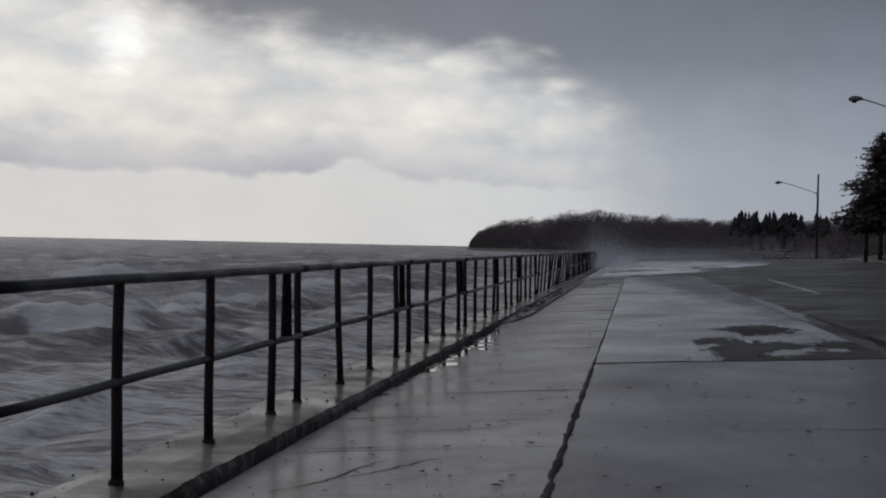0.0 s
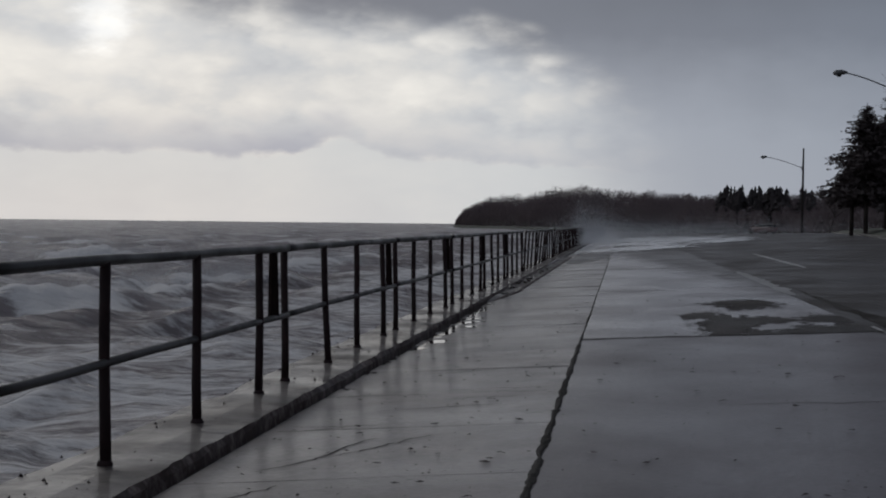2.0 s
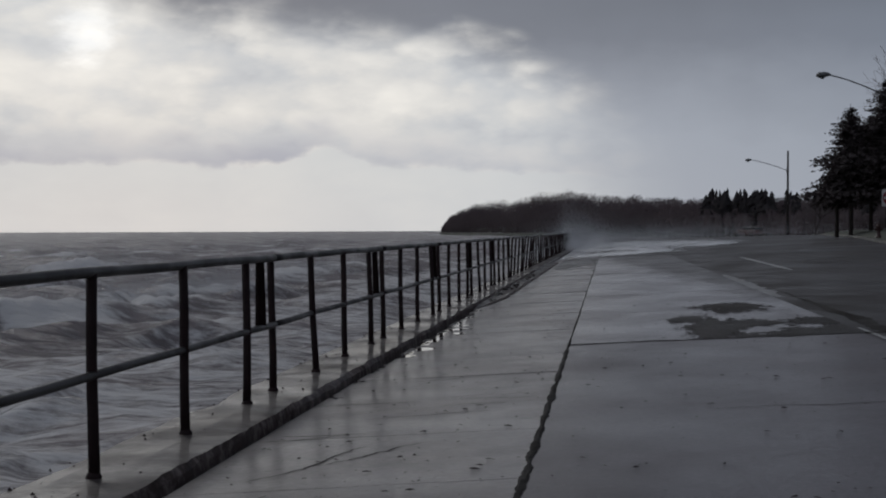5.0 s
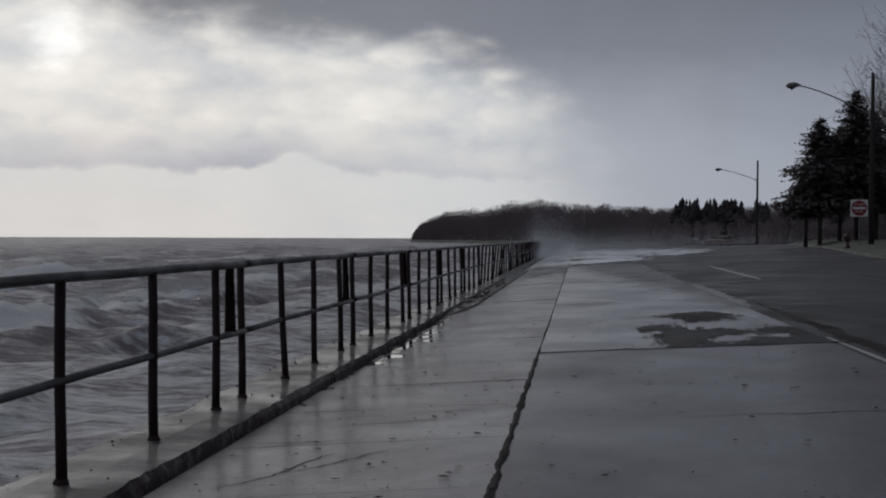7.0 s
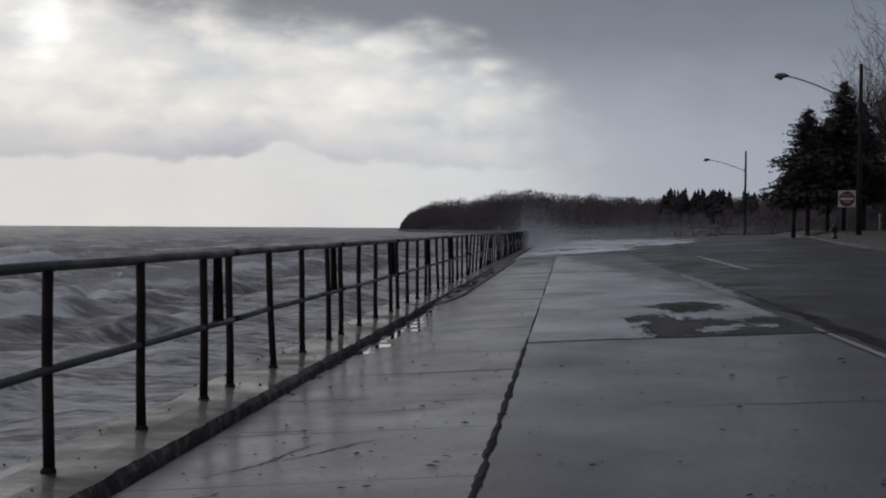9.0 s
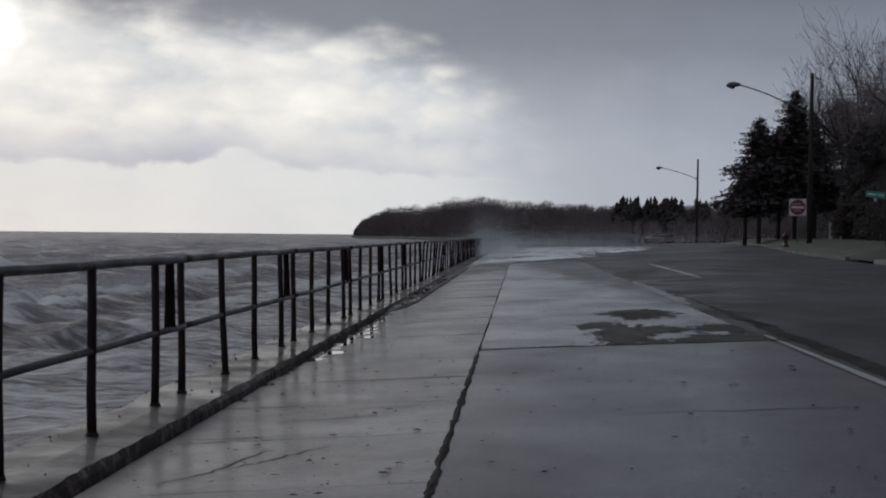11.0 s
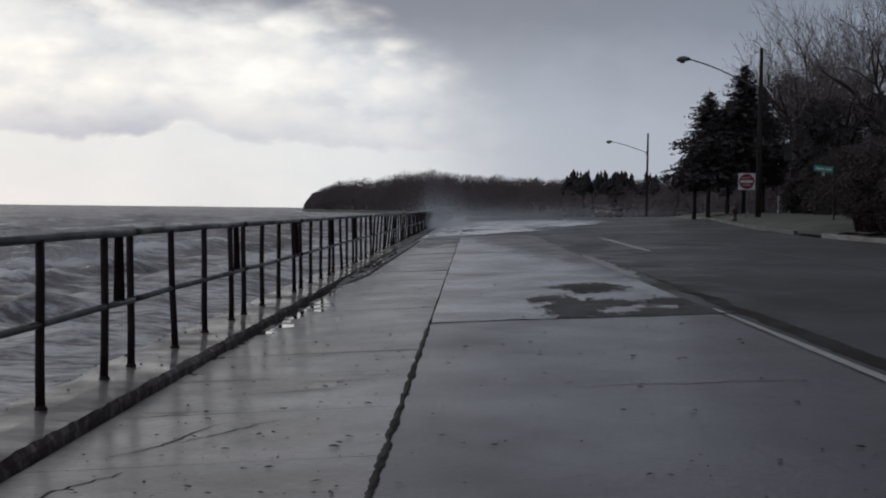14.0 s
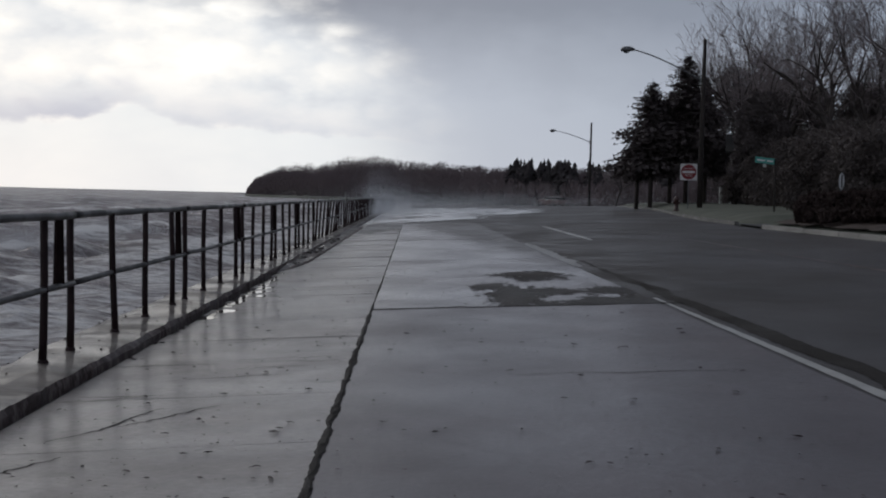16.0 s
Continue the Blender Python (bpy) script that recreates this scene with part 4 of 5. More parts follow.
def build_apron():
    """A low broken strip of concrete along the foot of the ledge, with rubble on it."""
    verts, faces, n, c = [], [], 260, 5
    for i in range(n + 1):
        y = 28.6 + i * 0.15
        end = min(1.0, i / 26) ** 0.7
        o1 = 0.36 + 0.28 * end + 0.03 * noise.noise((y * 1.3, 2, 0)) + 0.02 * noise.noise((y * 5, 2, 0))
        up = 0.034 * min(1.0, i / 10) + 0.012 * noise.noise((y * 2, 6, 0))
        verts += [at(0.34, y, up + 0.012), at((0.34 + o1) / 2, y, up + 0.015 * noise.noise((y * 3, 1, 0))), at(o1 - 0.03, y, up), at(o1, y, up - 0.02), at(o1 + 0.012, y, -0.03)]
    for i in range(n):
        for k in range(c - 1):
            a = i * c + k
            faces.append((a, a + 1, a + c + 1, a + c))
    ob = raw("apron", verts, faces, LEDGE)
    # outer edge faces are darker than the top, as on the sea wall
    ob.data.materials.append(DARK_FACE)
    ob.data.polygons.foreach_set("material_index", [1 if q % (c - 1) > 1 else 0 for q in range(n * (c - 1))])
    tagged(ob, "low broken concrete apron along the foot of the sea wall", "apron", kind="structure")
    rng = random.Random(8)
    for k in range(26):
        y, size = 29.5 + 20 * rng.random(), rng.uniform(0.03, 0.075)
        bm = bmesh.new()
        bmesh.ops.create_icosphere(bm, subdivisions=1, radius=1.0)
        for v in bm.verts:
            v.co = v.co * rng.uniform(0.7, 1.15)
        bm.transform(Matrix.Diagonal((size, size * 1.3, size * 0.6, 1)))
        stone = part("stone", bm, LEDGE if k % 3 else KERB)
        stone.location = at(0.36 + 0.20 * rng.random(), y, 0.034 + size * 0.3)
        tagged(stone, "broken lump of wet concrete on the apron", "stone", "rubble on the apron")


build_apron()
build_joint_filling()
build_cracks()
build_litter()


# ---------------------------------------------------------------- street furniture
def aim_at(px_az, d):
    """A place at an azimuth (degrees to the right of +y) and a distance from the start of the walk."""
    return Vector((math.sin(radians(px_az)) * d, math.cos(radians(px_az)) * d, 0))


def land(x, y):
    return lawn_z(x, y)


def street_lamp(base, top, arm_z, out, head_rise, label):
    root = thing("street_lamp", label, "street lamp", Matrix.Translation(base) @ Matrix.Rotation(-TURN, 4, "Z"), "street lamps")
    h, a = top - base.z, arm_z - base.z
    part("pole", tube(bmesh.new(), [(0, 0, -0.1), (0.01, 0, h * 0.3), (0.03, 0, h * 0.65), (0.05, 0, h)], [0.15, 0.135, 0.115, 0.095], 12), POLE, root, smooth_faces=True)
    pts = []
    for k in range(13):
        t = k / 12
        pts.append((-out * t, 0, a + head_rise * (1.25 * t - 0.25 * t ** 3)))
    arm = part("arm", tube(bmesh.new(), pts, 0.035, 8), GALV, root, smooth_faces=True)
    bm = bmesh.new()
    box(bm, (-0.16, -0.05, a - 0.22), (-0.1, 0.05, a + 0.2), 0.01)
    part("bracket", bm, GALV, arm)
    bm = bmesh.new()
    z = a + head_rise
    tube(bm, [(-out + 0.12, 0, z), (-out - 0.02, 0, z + 0.02), (-out - 0.2, 0, z + 0.02), (-out - 0.48, 0, z - 0.01), (-out - 0.62, 0, z - 0.03)], [0.05, 0.10, 0.15, 0.15, 0.06], 12)
    head = part("lamp_head", bm, GALV, root, "grey cobra lamp head", True)
    bm = bmesh.new()
    tube(bm, [(-out - 0.32, 0, z - 0.10), (-out - 0.32, 0, z - 0.17), (-out - 0.32, 0, z - 0.21)], [0.13, 0.12, 0.05], 12)
    part("lens", bm, GLASS, head, "", True)
    return root


p = Vector((25.0, 84.4, 0))
p.z = land(p.x, p.y)
street_lamp(p, 9.92, 7.75, 3.75, 1.55, "dark weathered street lamp pole on the grass verge")
p = Vector((41.2, 182.4, 0))
p.z = land(p.x, p.y)
street_lamp(p, 10.05, 7.85, 4.0, 1.2, "distant street lamp pole with a long arm")


def disc(bm, r, y0, y1, sides=32, turn=0.0):
    tube(bm, [(0, y0, 0), (0, y1, 0)], r, sides)
    if turn:
        bm.transform(Matrix.Rotation(turn, 4, "Y"))
    return bm


def text_part(words, size, where, material, parent):
    cu = bpy.data.curves.new("lettering", "FONT")
    cu.body, cu.size, cu.align_x, cu.align_y, cu.extrude = words, size, "CENTER", "CENTER", 0.001
    tmp = bpy.data.objects.new("lettering", cu)
    scene.collection.objects.link(tmp)
    me = bpy.data.meshes.new_from_object(tmp.evaluated_get(bpy.context.evaluated_depsgraph_get()))
    bpy.data.objects.remove(tmp)
    me.transform(Matrix.Translation(where) @ Matrix.Rotation(radians(90), 4, "X"))
    me.materials.clear()
    return part("lettering", me, material, parent)


def no_entry_sign():
    base = Vector((25.0, 86.6, 0))
    base.z = land(base.x, base.y)
    root = thing("no_entry_sign", "square white traffic sign with a red disc on a steel post", "traffic sign", Matrix.Translation(base) @ Matrix.Rotation(radians(-14), 4, "Z"))
    cz, half = 3.0 - base.z, 0.45
    bm = bmesh.new()
    box(bm, (-0.03, 0.0, -0.3), (0.03, 0.05, cz + 0.35), 0.006)
    part("post", bm, GALV, root)
    bm = bmesh.new()
    box(bm, (-half, -0.012, cz - half), (half, -0.004, cz + half), 0.003)
    face = part("face", bm, SIGN_W, root)
    bm = disc(bmesh.new(), 0.405, -0.018, -0.0125, 40)
    bm.transform(Matrix.Translation((0, 0, cz)))
    part("red_disc", bm, SIGN_R, face, "red disc")
    bm = bmesh.new()
    box(bm, (-0.33, -0.0235, cz - 0.062), (0.33, -0.0185, cz + 0.062), 0.001)
    part("white_bar", bm, SIGN_W, face, "white bar")
    text_part("DO NOT", 0.13, (0, -0.0205, cz + 0.185), SIGN_W, face)
    text_part("ENTER", 0.13, (0, -0.0205, cz - 0.185), SIGN_W, face)


def street_name_sign():
    base = Vector((22.15, 64.3, 0))
    base.z = land(base.x, base.y)
    root = thing("street_name_sign", "green street name plate on a thin dark post", "street sign", Matrix.Translation(base) @ Matrix.Rotation(radians(-20), 4, "Z"))
    top = 3.18 - base.z
    part("post", tube(bmesh.new(), [(0, 0, -0.3), (0.01, 0, top * 0.6), (-0.02, 0, top)], 0.035, 8), POLE, root)
    m = Matrix.Rotation(radians(6), 4, "Y")
    bm = bmesh.new()
    box(bm, (-0.80, -0.012, top - 0.22), (0.02, 0.0, top + 0.02), 0.004, Matrix.Translation((0, 0, top)) @ m @ Matrix.Translation((0, 0, -top)))
    plate = part("plate", bm, SIGN_G, root, "green plate")
    for k, (a, b) in enumerate(((-0.72, -0.40), (-0.34, -0.08))):
        bm = bmesh.new()
        box(bm, (a, -0.0165, top - 0.13), (b, -0.0125, top - 0.07), 0.001, Matrix.Translation((0, 0, top)) @ m @ Matrix.Translation((0, 0, -top)))
        part("white_mark", bm, SIGN_W, plate)
    bm = bmesh.new()
    box(bm, (-0.50, -0.02, top - 0.33), (-0.36, 0.0, top - 0.19), 0.01)
    part("tag", bm, TRIMW, root, "small white tag")


def turned_sign():
    p = aim_at(7.68 + math.degrees(math.atan((1488 - 784) / 2926)), 62)
    p.z = land(p.x, p.y)
    root = thing("turned_sign", "pale octagonal sign turned nearly edge-on above the hedge", "traffic sign", Matrix.Translation(p) @ Matrix.Rotation(radians(-22 + 72), 4, "Z"))
    cz = 2.27 - p.z
    part("post", tube(bmesh.new(), [(0, 0.03, -0.3), (0, 0.03, cz + 0.2)], 0.028, 8), GALV, root)
    bm = disc(bmesh.new(), 0.31, -0.008, 0.0, 8, radians(22.5))
    bm.transform(Matrix.Translation((0, 0, cz)))
    face = part("face", bm, SIGN_W, root)
    bm = bmesh.new()
    box(bm, (-0.07, -0.013, cz - 0.24), (0.07, -0.0085, cz + 0.24), 0.001)
    part("dark_stripe", bm, IRON, face, "dark stripe")


def hydrant():
    p = aim_at(7.68 + math.degrees(math.atan((1197 - 784) / 2926)), 89)
    p.z = land(p.x, p.y)
    root = thing("fire_hydrant", "small dull red fire hydrant on the grass", "hydrant", Matrix.Translation(p))
    red = surface("dull_red_paint", [(0.3, (0.034, 0.013, 0.012)), (0.7, (0.055, 0.021, 0.018))], 4.0, rough=(0.4, 0.6), bump=0.2)
    part("barrel", tube(bmesh.new(), [(0, 0, -0.05), (0, 0, 0.05), (0, 0, 0.06), (0, 0, 0.5), (0, 0, 0.52), (0, 0, 0.56), (0, 0, 0.66), (0, 0, 0.72)], [0.16, 0.16, 0.11, 0.11, 0.15, 0.15, 0.10, 0.03], 14), red, root, smooth_faces=True)
    part("cap_nut", tube(bmesh.new(), [(0, 0, 0.71), (0, 0, 0.77)], 0.03, 5), red, root)
    for s in (-1, 1):
        part("outlet", tube(bmesh.new(), [(s * 0.09, 0, 0.4), (s * 0.19, 0, 0.4), (s * 0.195, 0, 0.4)], [0.06, 0.06, 0.03], 10), red, root)


def far_car():
    """A small car stopped in the wash far ahead, seen from behind."""
    p = aim_at(11.42, 236)
    p.z = road_z(p.x, p.y)
    root = thing("car", "dull red car with a pale wet roof standing in the wash", "car", Matrix.Translation(p) @ Matrix.Rotation(radians(34), 4, "Z"))
    red = surface("dull_red_car_paint", [(0.3, (0.085, 0.028, 0.026)), (0.7, (0.13, 0.045, 0.040))], 2.0, rough=(0.3, 0.5), bump=0.1)
    pale = surface("wet_pale_car_roof", [(0.3, (0.22, 0.20, 0.20)), (0.7, (0.34, 0.31, 0.31))], 2.0, rough=(0.4, 0.6), bump=0.1)

    def hull(rows, material, name):
        """Cross-sections from tail to nose: (y, half width, floor, top, shoulder)."""
        bm = bmesh.new()
        rings = []
        for y, w, lo, hi, sh in rows:
            rings.append([bm.verts.new((x, y, z)) for x, z in ((-w * 0.92, lo), (-w, lo + 0.12), (-w, hi - sh), (-w + sh, hi), (w - sh, hi), (w, hi - sh), (w, lo + 0.12), (w * 0.92, lo))])
        for a, b in zip(rings, rings[1:]):
            for k in range(8):
                bm.faces.new((a[k], a[(k + 1) % 8], b[(k + 1) % 8], b[k]))
        bm.faces.new(rings[0][::-1])
        bm.faces.new(rings[-1])
        return part(name, bm, material, root)

    hull([(-2.1, 0.74, 0.30, 0.62, 0.06), (-2.0, 0.84, 0.22, 0.86, 0.08), (-1.2, 0.87, 0.20, 0.90, 0.06), (0.9, 0.87, 0.20, 0.88, 0.06), (1.9, 0.82, 0.22, 0.74, 0.08), (2.1, 0.72, 0.28, 0.56, 0.06)], red, "body")
    hull([(-1.85, 0.70, 0.90, 0.93, 0.01), (-1.45, 0.66, 0.90, 1.26, 0.05), (0.2, 0.66, 0.90, 1.28, 0.05), (0.95, 0.70, 0.89, 0.93, 0.01)], GLASS, "glasshouse")
    hull([(-1.62, 0.60, 1.20, 1.27, 0.03), (-1.30, 0.62, 1.24, 1.38, 0.05), (0.05, 0.62, 1.24, 1.38, 0.05), (0.30, 0.58, 1.20, 1.26, 0.02)], pale, "roof")
    lamp = surface("red_tail_lamp", [(0.3, (0.25, 0.02, 0.02)), (0.7, (0.35, 0.03, 0.03))], 3.0, rough=(0.2, 0.3), bump=0.0)
    for x in (-1, 1):
        bm = bmesh.new()
        box(bm, (x * 0.66 - 0.12, -2.09, 0.60), (x * 0.66 + 0.12, -1.96, 0.78), 0.02)
        part("tail_lamp", bm, lamp, root)
        for y in (-1.3, 1.3):
            bm = bmesh.new()
            tube(bm, [(x * 0.68, y, 0.30), (x * 0.86, y, 0.30), (x * 0.89, y, 0.30)], [0.31, 0.31, 0.27], 18)
            wheel = part("wheel", bm, MATTE, root)
            bm = bmesh.new()
            tube(bm, [(x * 0.87, y, 0.30), (x * 0.90, y, 0.30)], [0.19, 0.16], 14)
            part("rim", bm, GALV, wheel)


def shore_fence():
    """The dark post-and-rail fence along the shore where it bends across the end of the road."""
    ends = [aim_at(6.05, 232), aim_at(11.0, 204)]
    root = thing("shore_fence", "low dark iron post-and-rail fence beyond the flooded road", "fence", Matrix.Translation(ends[0]))
    way = ends[1] - ends[0]
    n = 26
    tops = []
    for k in range(n + 1):
        q = ends[0] + way * (k / n)
        q.z = road_z(q.x, q.y)
        h = 0.80 + 0.06 * noise.noise((k * 1.7, 3, 0))
        bm = bmesh.new()
        tube(bm, [(q.x - ends[0].x, q.y - ends[0].y, q.z - 0.15), (q.x - ends[0].x + 0.03 * noise.noise((k * 2.3, 0, 0)), q.y - ends[0].y, q.z + h)], 0.06, 8)
        part("post", bm, IRON, root)
        tops.append((q - ends[0], q.z))
    for up in (0.40, 0.70):
        bm = bmesh.new()
        tube(bm, [(o.x, o.y - 0.07, z + up) for o, z in tops], 0.035, 8)
        part("rail", bm, IRON, root)


no_entry_sign()
street_name_sign()
turned_sign()
hydrant()
far_car()
shore_fence()


# ---------------------------------------------------------------- house behind the trees
def build_house():
    p = aim_at(7.68 + math.degrees(math.atan((1292 - 784) / 2926)), 110)
    z = land(p.x, p.y) - 0.1
    root = thing("house", "dim house with dark siding and white corner boards behind the shrubs", "house", Matrix.Translation((p.x, p.y, z)) @ Matrix.Rotation(radians(-18), 4, "Z"))
    w, d, h, g = 9.0, 7.0, 3.7, 0.9
    bm = bmesh.new()
    v = [bm.verts.new(c) for c in ((0, 0, 0), (w, 0, 0), (w, d, 0), (0, d, 0), (0, 0, h), (w, 0, h), (w, d, h), (0, d, h), (0, d / 2, h + g), (w, d / 2, h + g))]
    for f in ((0, 1, 5, 4), (1, 2, 6, 9, 5), (2, 3, 7, 6), (3, 0, 4, 8, 7), (3, 2, 1, 0)):
        bm.faces.new([v[i] for i in f])
    part("wall", bm, SIDING, root)
    for s, name in ((0, "roof_front"), (1, "roof_back")):
        bm = bmesh.new()
        a = (-0.4, -0.5 if not s else d + 0.5, h - 0.32)
        ridge = (d / 2, h + g + 0.05)
        vs = [bm.verts.new(c) for c in ((a[0], a[1], a[2]), (w + 0.4, a[1], a[2]), (w + 0.4, ridge[0], ridge[1]), (a[0], ridge[0], ridge[1]))]
        f = bm.faces.new(vs)
        ret = bmesh.ops.extrude_face_region(bm, geom=[f])
        for e in ret["geom"]:
            if isinstance(e, bmesh.types.BMVert):
                e.co.z += 0.14
        part(name, bm, ROOFM, root)
    for x in (0.0, w):
        bm = bmesh.new()
        box(bm, (x - 0.07, -0.06, 0), (x + 0.07, -0.005, h - 0.35), 0.01)
        part("corner_board", bm, TRIMW, root, "white corner board")
    bm = bmesh.new()
    box(bm, (0.12, -0.52, h - 0.42), (w, -0.40, h - 0.28), 0.01)
    part("eaves_gutter", bm, TRIMW, root, "white eaves gutter")
    for x in (1.6, 4.3, 7.2):
        bm = bmesh.new()
        for lo, hi in (((x, -0.05, 1.0), (x + 1.2, 0.0, 1.1)), ((x, -0.05, 2.5), (x + 1.2, 0.0, 2.6)), ((x, -0.05, 1.1), (x + 0.1, 0.0, 2.5)), ((x + 1.1, -0.05, 1.1), (x + 1.2, 0.0, 2.5))):
            box(bm, lo, hi, 0.005)
        win = part("window", bm, TRIMW, root, "white-framed window")
        bm = bmesh.new()
        box(bm, (x + 0.1, -0.02, 1.1), (x + 1.1, -0.008, 2.5))
        part("pane", bm, GLASS, win)


def white_post():
    p = aim_at(7.68 + math.degrees(math.atan((1275 - 784) / 2926)), 104)
    p.z = land(p.x, p.y)
    root = thing("gate_post", "short white wooden gate post at the garden edge", "gate post", Matrix.Translation(p))
    bm = bmesh.new()
    box(bm, (-0.09, -0.09, -0.1), (0.09, 0.09, 1.0), 0.012)
    part("shaft", bm, TRIMW, root)
    bm = bmesh.new()
    box(bm, (-0.12, -0.12, 1.004), (0.12, 0.12, 1.06), 0.015)
    part("cap", bm, TRIMW, root)


build_house()
white_post()


# ---------------------------------------------------------------- trees
def spruce(place, height, radius, bare, seed, label, blunt=0.0):
    """A trunk and a crown of drooping needle fans with gaps and an uneven outline."""
    rng = random.Random(seed)
    root = thing("spruce_tree", label, "conifer", Matrix.Translation(place), "evergreens by the road")
    part("trunk", tube(bmesh.new(), [(0, 0, -0.3), (0.03, 0, height * 0.4), (0, 0.02, height * 0.97)], [0.16, 0.12, 0.02], 8), BARK, root, smooth_faces=True)
    verts, faces = [], []
    z = bare
    while z < height * 0.995:
        f = (z - bare) / (height - bare)
        reach = radius * ((1 - f) ** (0.8 - blunt) * (0.85 + 0.15 * math.sin(z * 3.1 + seed)) + 0.03)
        if f < 0.10:
            reach *= 0.6 + 4 * f
        for k in range(rng.randint(26, 32)):
            a = rng.uniform(0, math.tau)
            r = reach * rng.uniform(0.55, 1.14)
            zz = z + rng.uniform(-0.15, 0.15)
            out = Vector((math.cos(a), math.sin(a), 0))
            side = Vector((-out.y, out.x, 0))
            tip_drop = r * rng.uniform(0.05, 0.32) * (1 - f * 0.9)
            steps = max(3, int(r / 0.20))
            for s in range(steps):
                t = (s + rng.random()) / steps
                c = out * r * t + Vector((0, 0, zz - tip_drop * t * t + 0.12 * r * t * f))
                for q in (-1, 1, rng.choice((-0.5, 0.5))):
                    ln = rng.uniform(0.20, 0.44) * (1.1 - 0.5 * t) * (0.38 + 0.95 * reach / radius)
                    d = (out * rng.uniform(0.3, 0.9) + side * q * rng.uniform(0.4, 1.0) + Vector((0, 0, rng.uniform(-0.55, 0.2)))).normalized() * ln
                    wv = d.cross(Vector((rng.uniform(-1, 1), rng.uniform(-1, 1), 1))).normalized() * ln * rng.uniform(0.26, 0.48)
                    b = len(verts)
                    verts += [c - wv * 0.5, c + d * 0.55 - wv, c + d, c + d * 0.55 + wv]
                    faces.append((b, b + 1, b + 2, b + 3))
        z += 0.17 + 0.09 * rng.random()
    tip = len(verts)
    verts += [Vector((-0.05, 0, height - 0.5)), Vector((0.05, 0, height - 0.5)), Vector((0, 0, height + 0.25))]
    faces.append((tip, tip + 1, tip + 2))
    raw("crown", verts, faces, NEEDLE, root)
    return root


def leafy_mass(name, place, size, seed, label, category, material=SHRUB, leaves=7000, trunk=True, leaf=0.06, group=""):
    """A dense evergreen shrub or hedge: leaf clumps gathered round many boughs, with an uneven outline."""
    rng = random.Random(seed)
    root = thing(name, label, category, Matrix.Translation(place), group)
    sx, sy, sz = size
    bm = bmesh.new()
    if trunk:
        tube(bm, [(0, 0, -0.3), (0.05, 0, sz * 0.5), (0, 0, sz * 0.9)], [0.16, 0.11, 0.03], 7)
    for k in range(14):
        a, u = rng.uniform(0, math.tau), rng.uniform(0.25, 0.8)
        e = Vector((math.cos(a) * sx * 0.38 * rng.uniform(0.4, 1), math.sin(a) * sy * 0.38 * rng.uniform(0.4, 1), sz * (0.3 + 0.5 * u)))
        tube(bm, [(e.x * 0.2, e.y * 0.2, -0.1 if not trunk else sz * 0.15), (e.x * 0.6, e.y * 0.6, e.z * 0.6), e], [0.05, 0.035, 0.012], 5)
    part("trunk", bm, BARK, root)
    lumps = []
    for k in range(70):
        a, u = rng.uniform(0, math.tau), rng.random()
        q = math.sqrt(rng.random())
        hz = sz * (0.10 + 0.80 * u)
        wid = math.sqrt(max(0.05, 1 - (2 * max(u - 0.35, 0) / 1.35) ** 2))
        lumps.append((Vector((math.cos(a) * sx * 0.42 * q * wid, math.sin(a) * sy * 0.42 * q * wid, hz)), rng.uniform(0.10, 0.20) * min(sx, sz)))
    verts, faces = [], []
    for i in range(int(leaves * 2.6)):
        c, r = rng.choice(lumps)
        d = Vector((rng.gauss(0, 1), rng.gauss(0, 1), rng.gauss(0, 1))).normalized()
        p = c + d * r * rng.uniform(0.55, 1.12)
        p.z = max(p.z, 0.02)
        n = Vector((rng.gauss(0, 1), rng.gauss(0, 1), rng.gauss(0, 1))).normalized()
        a = n.orthogonal().normalized() * leaf * rng.uniform(0.6, 1.5)
        b2 = n.cross(a) * rng.uniform(0.35, 0.7)
        k = len(verts)
        verts += [p - a, p + b2, p + a, p - b2]
        faces.append((k, k + 1, k + 2, k + 3))
    raw("foliage", verts, faces, material, root)
    return root


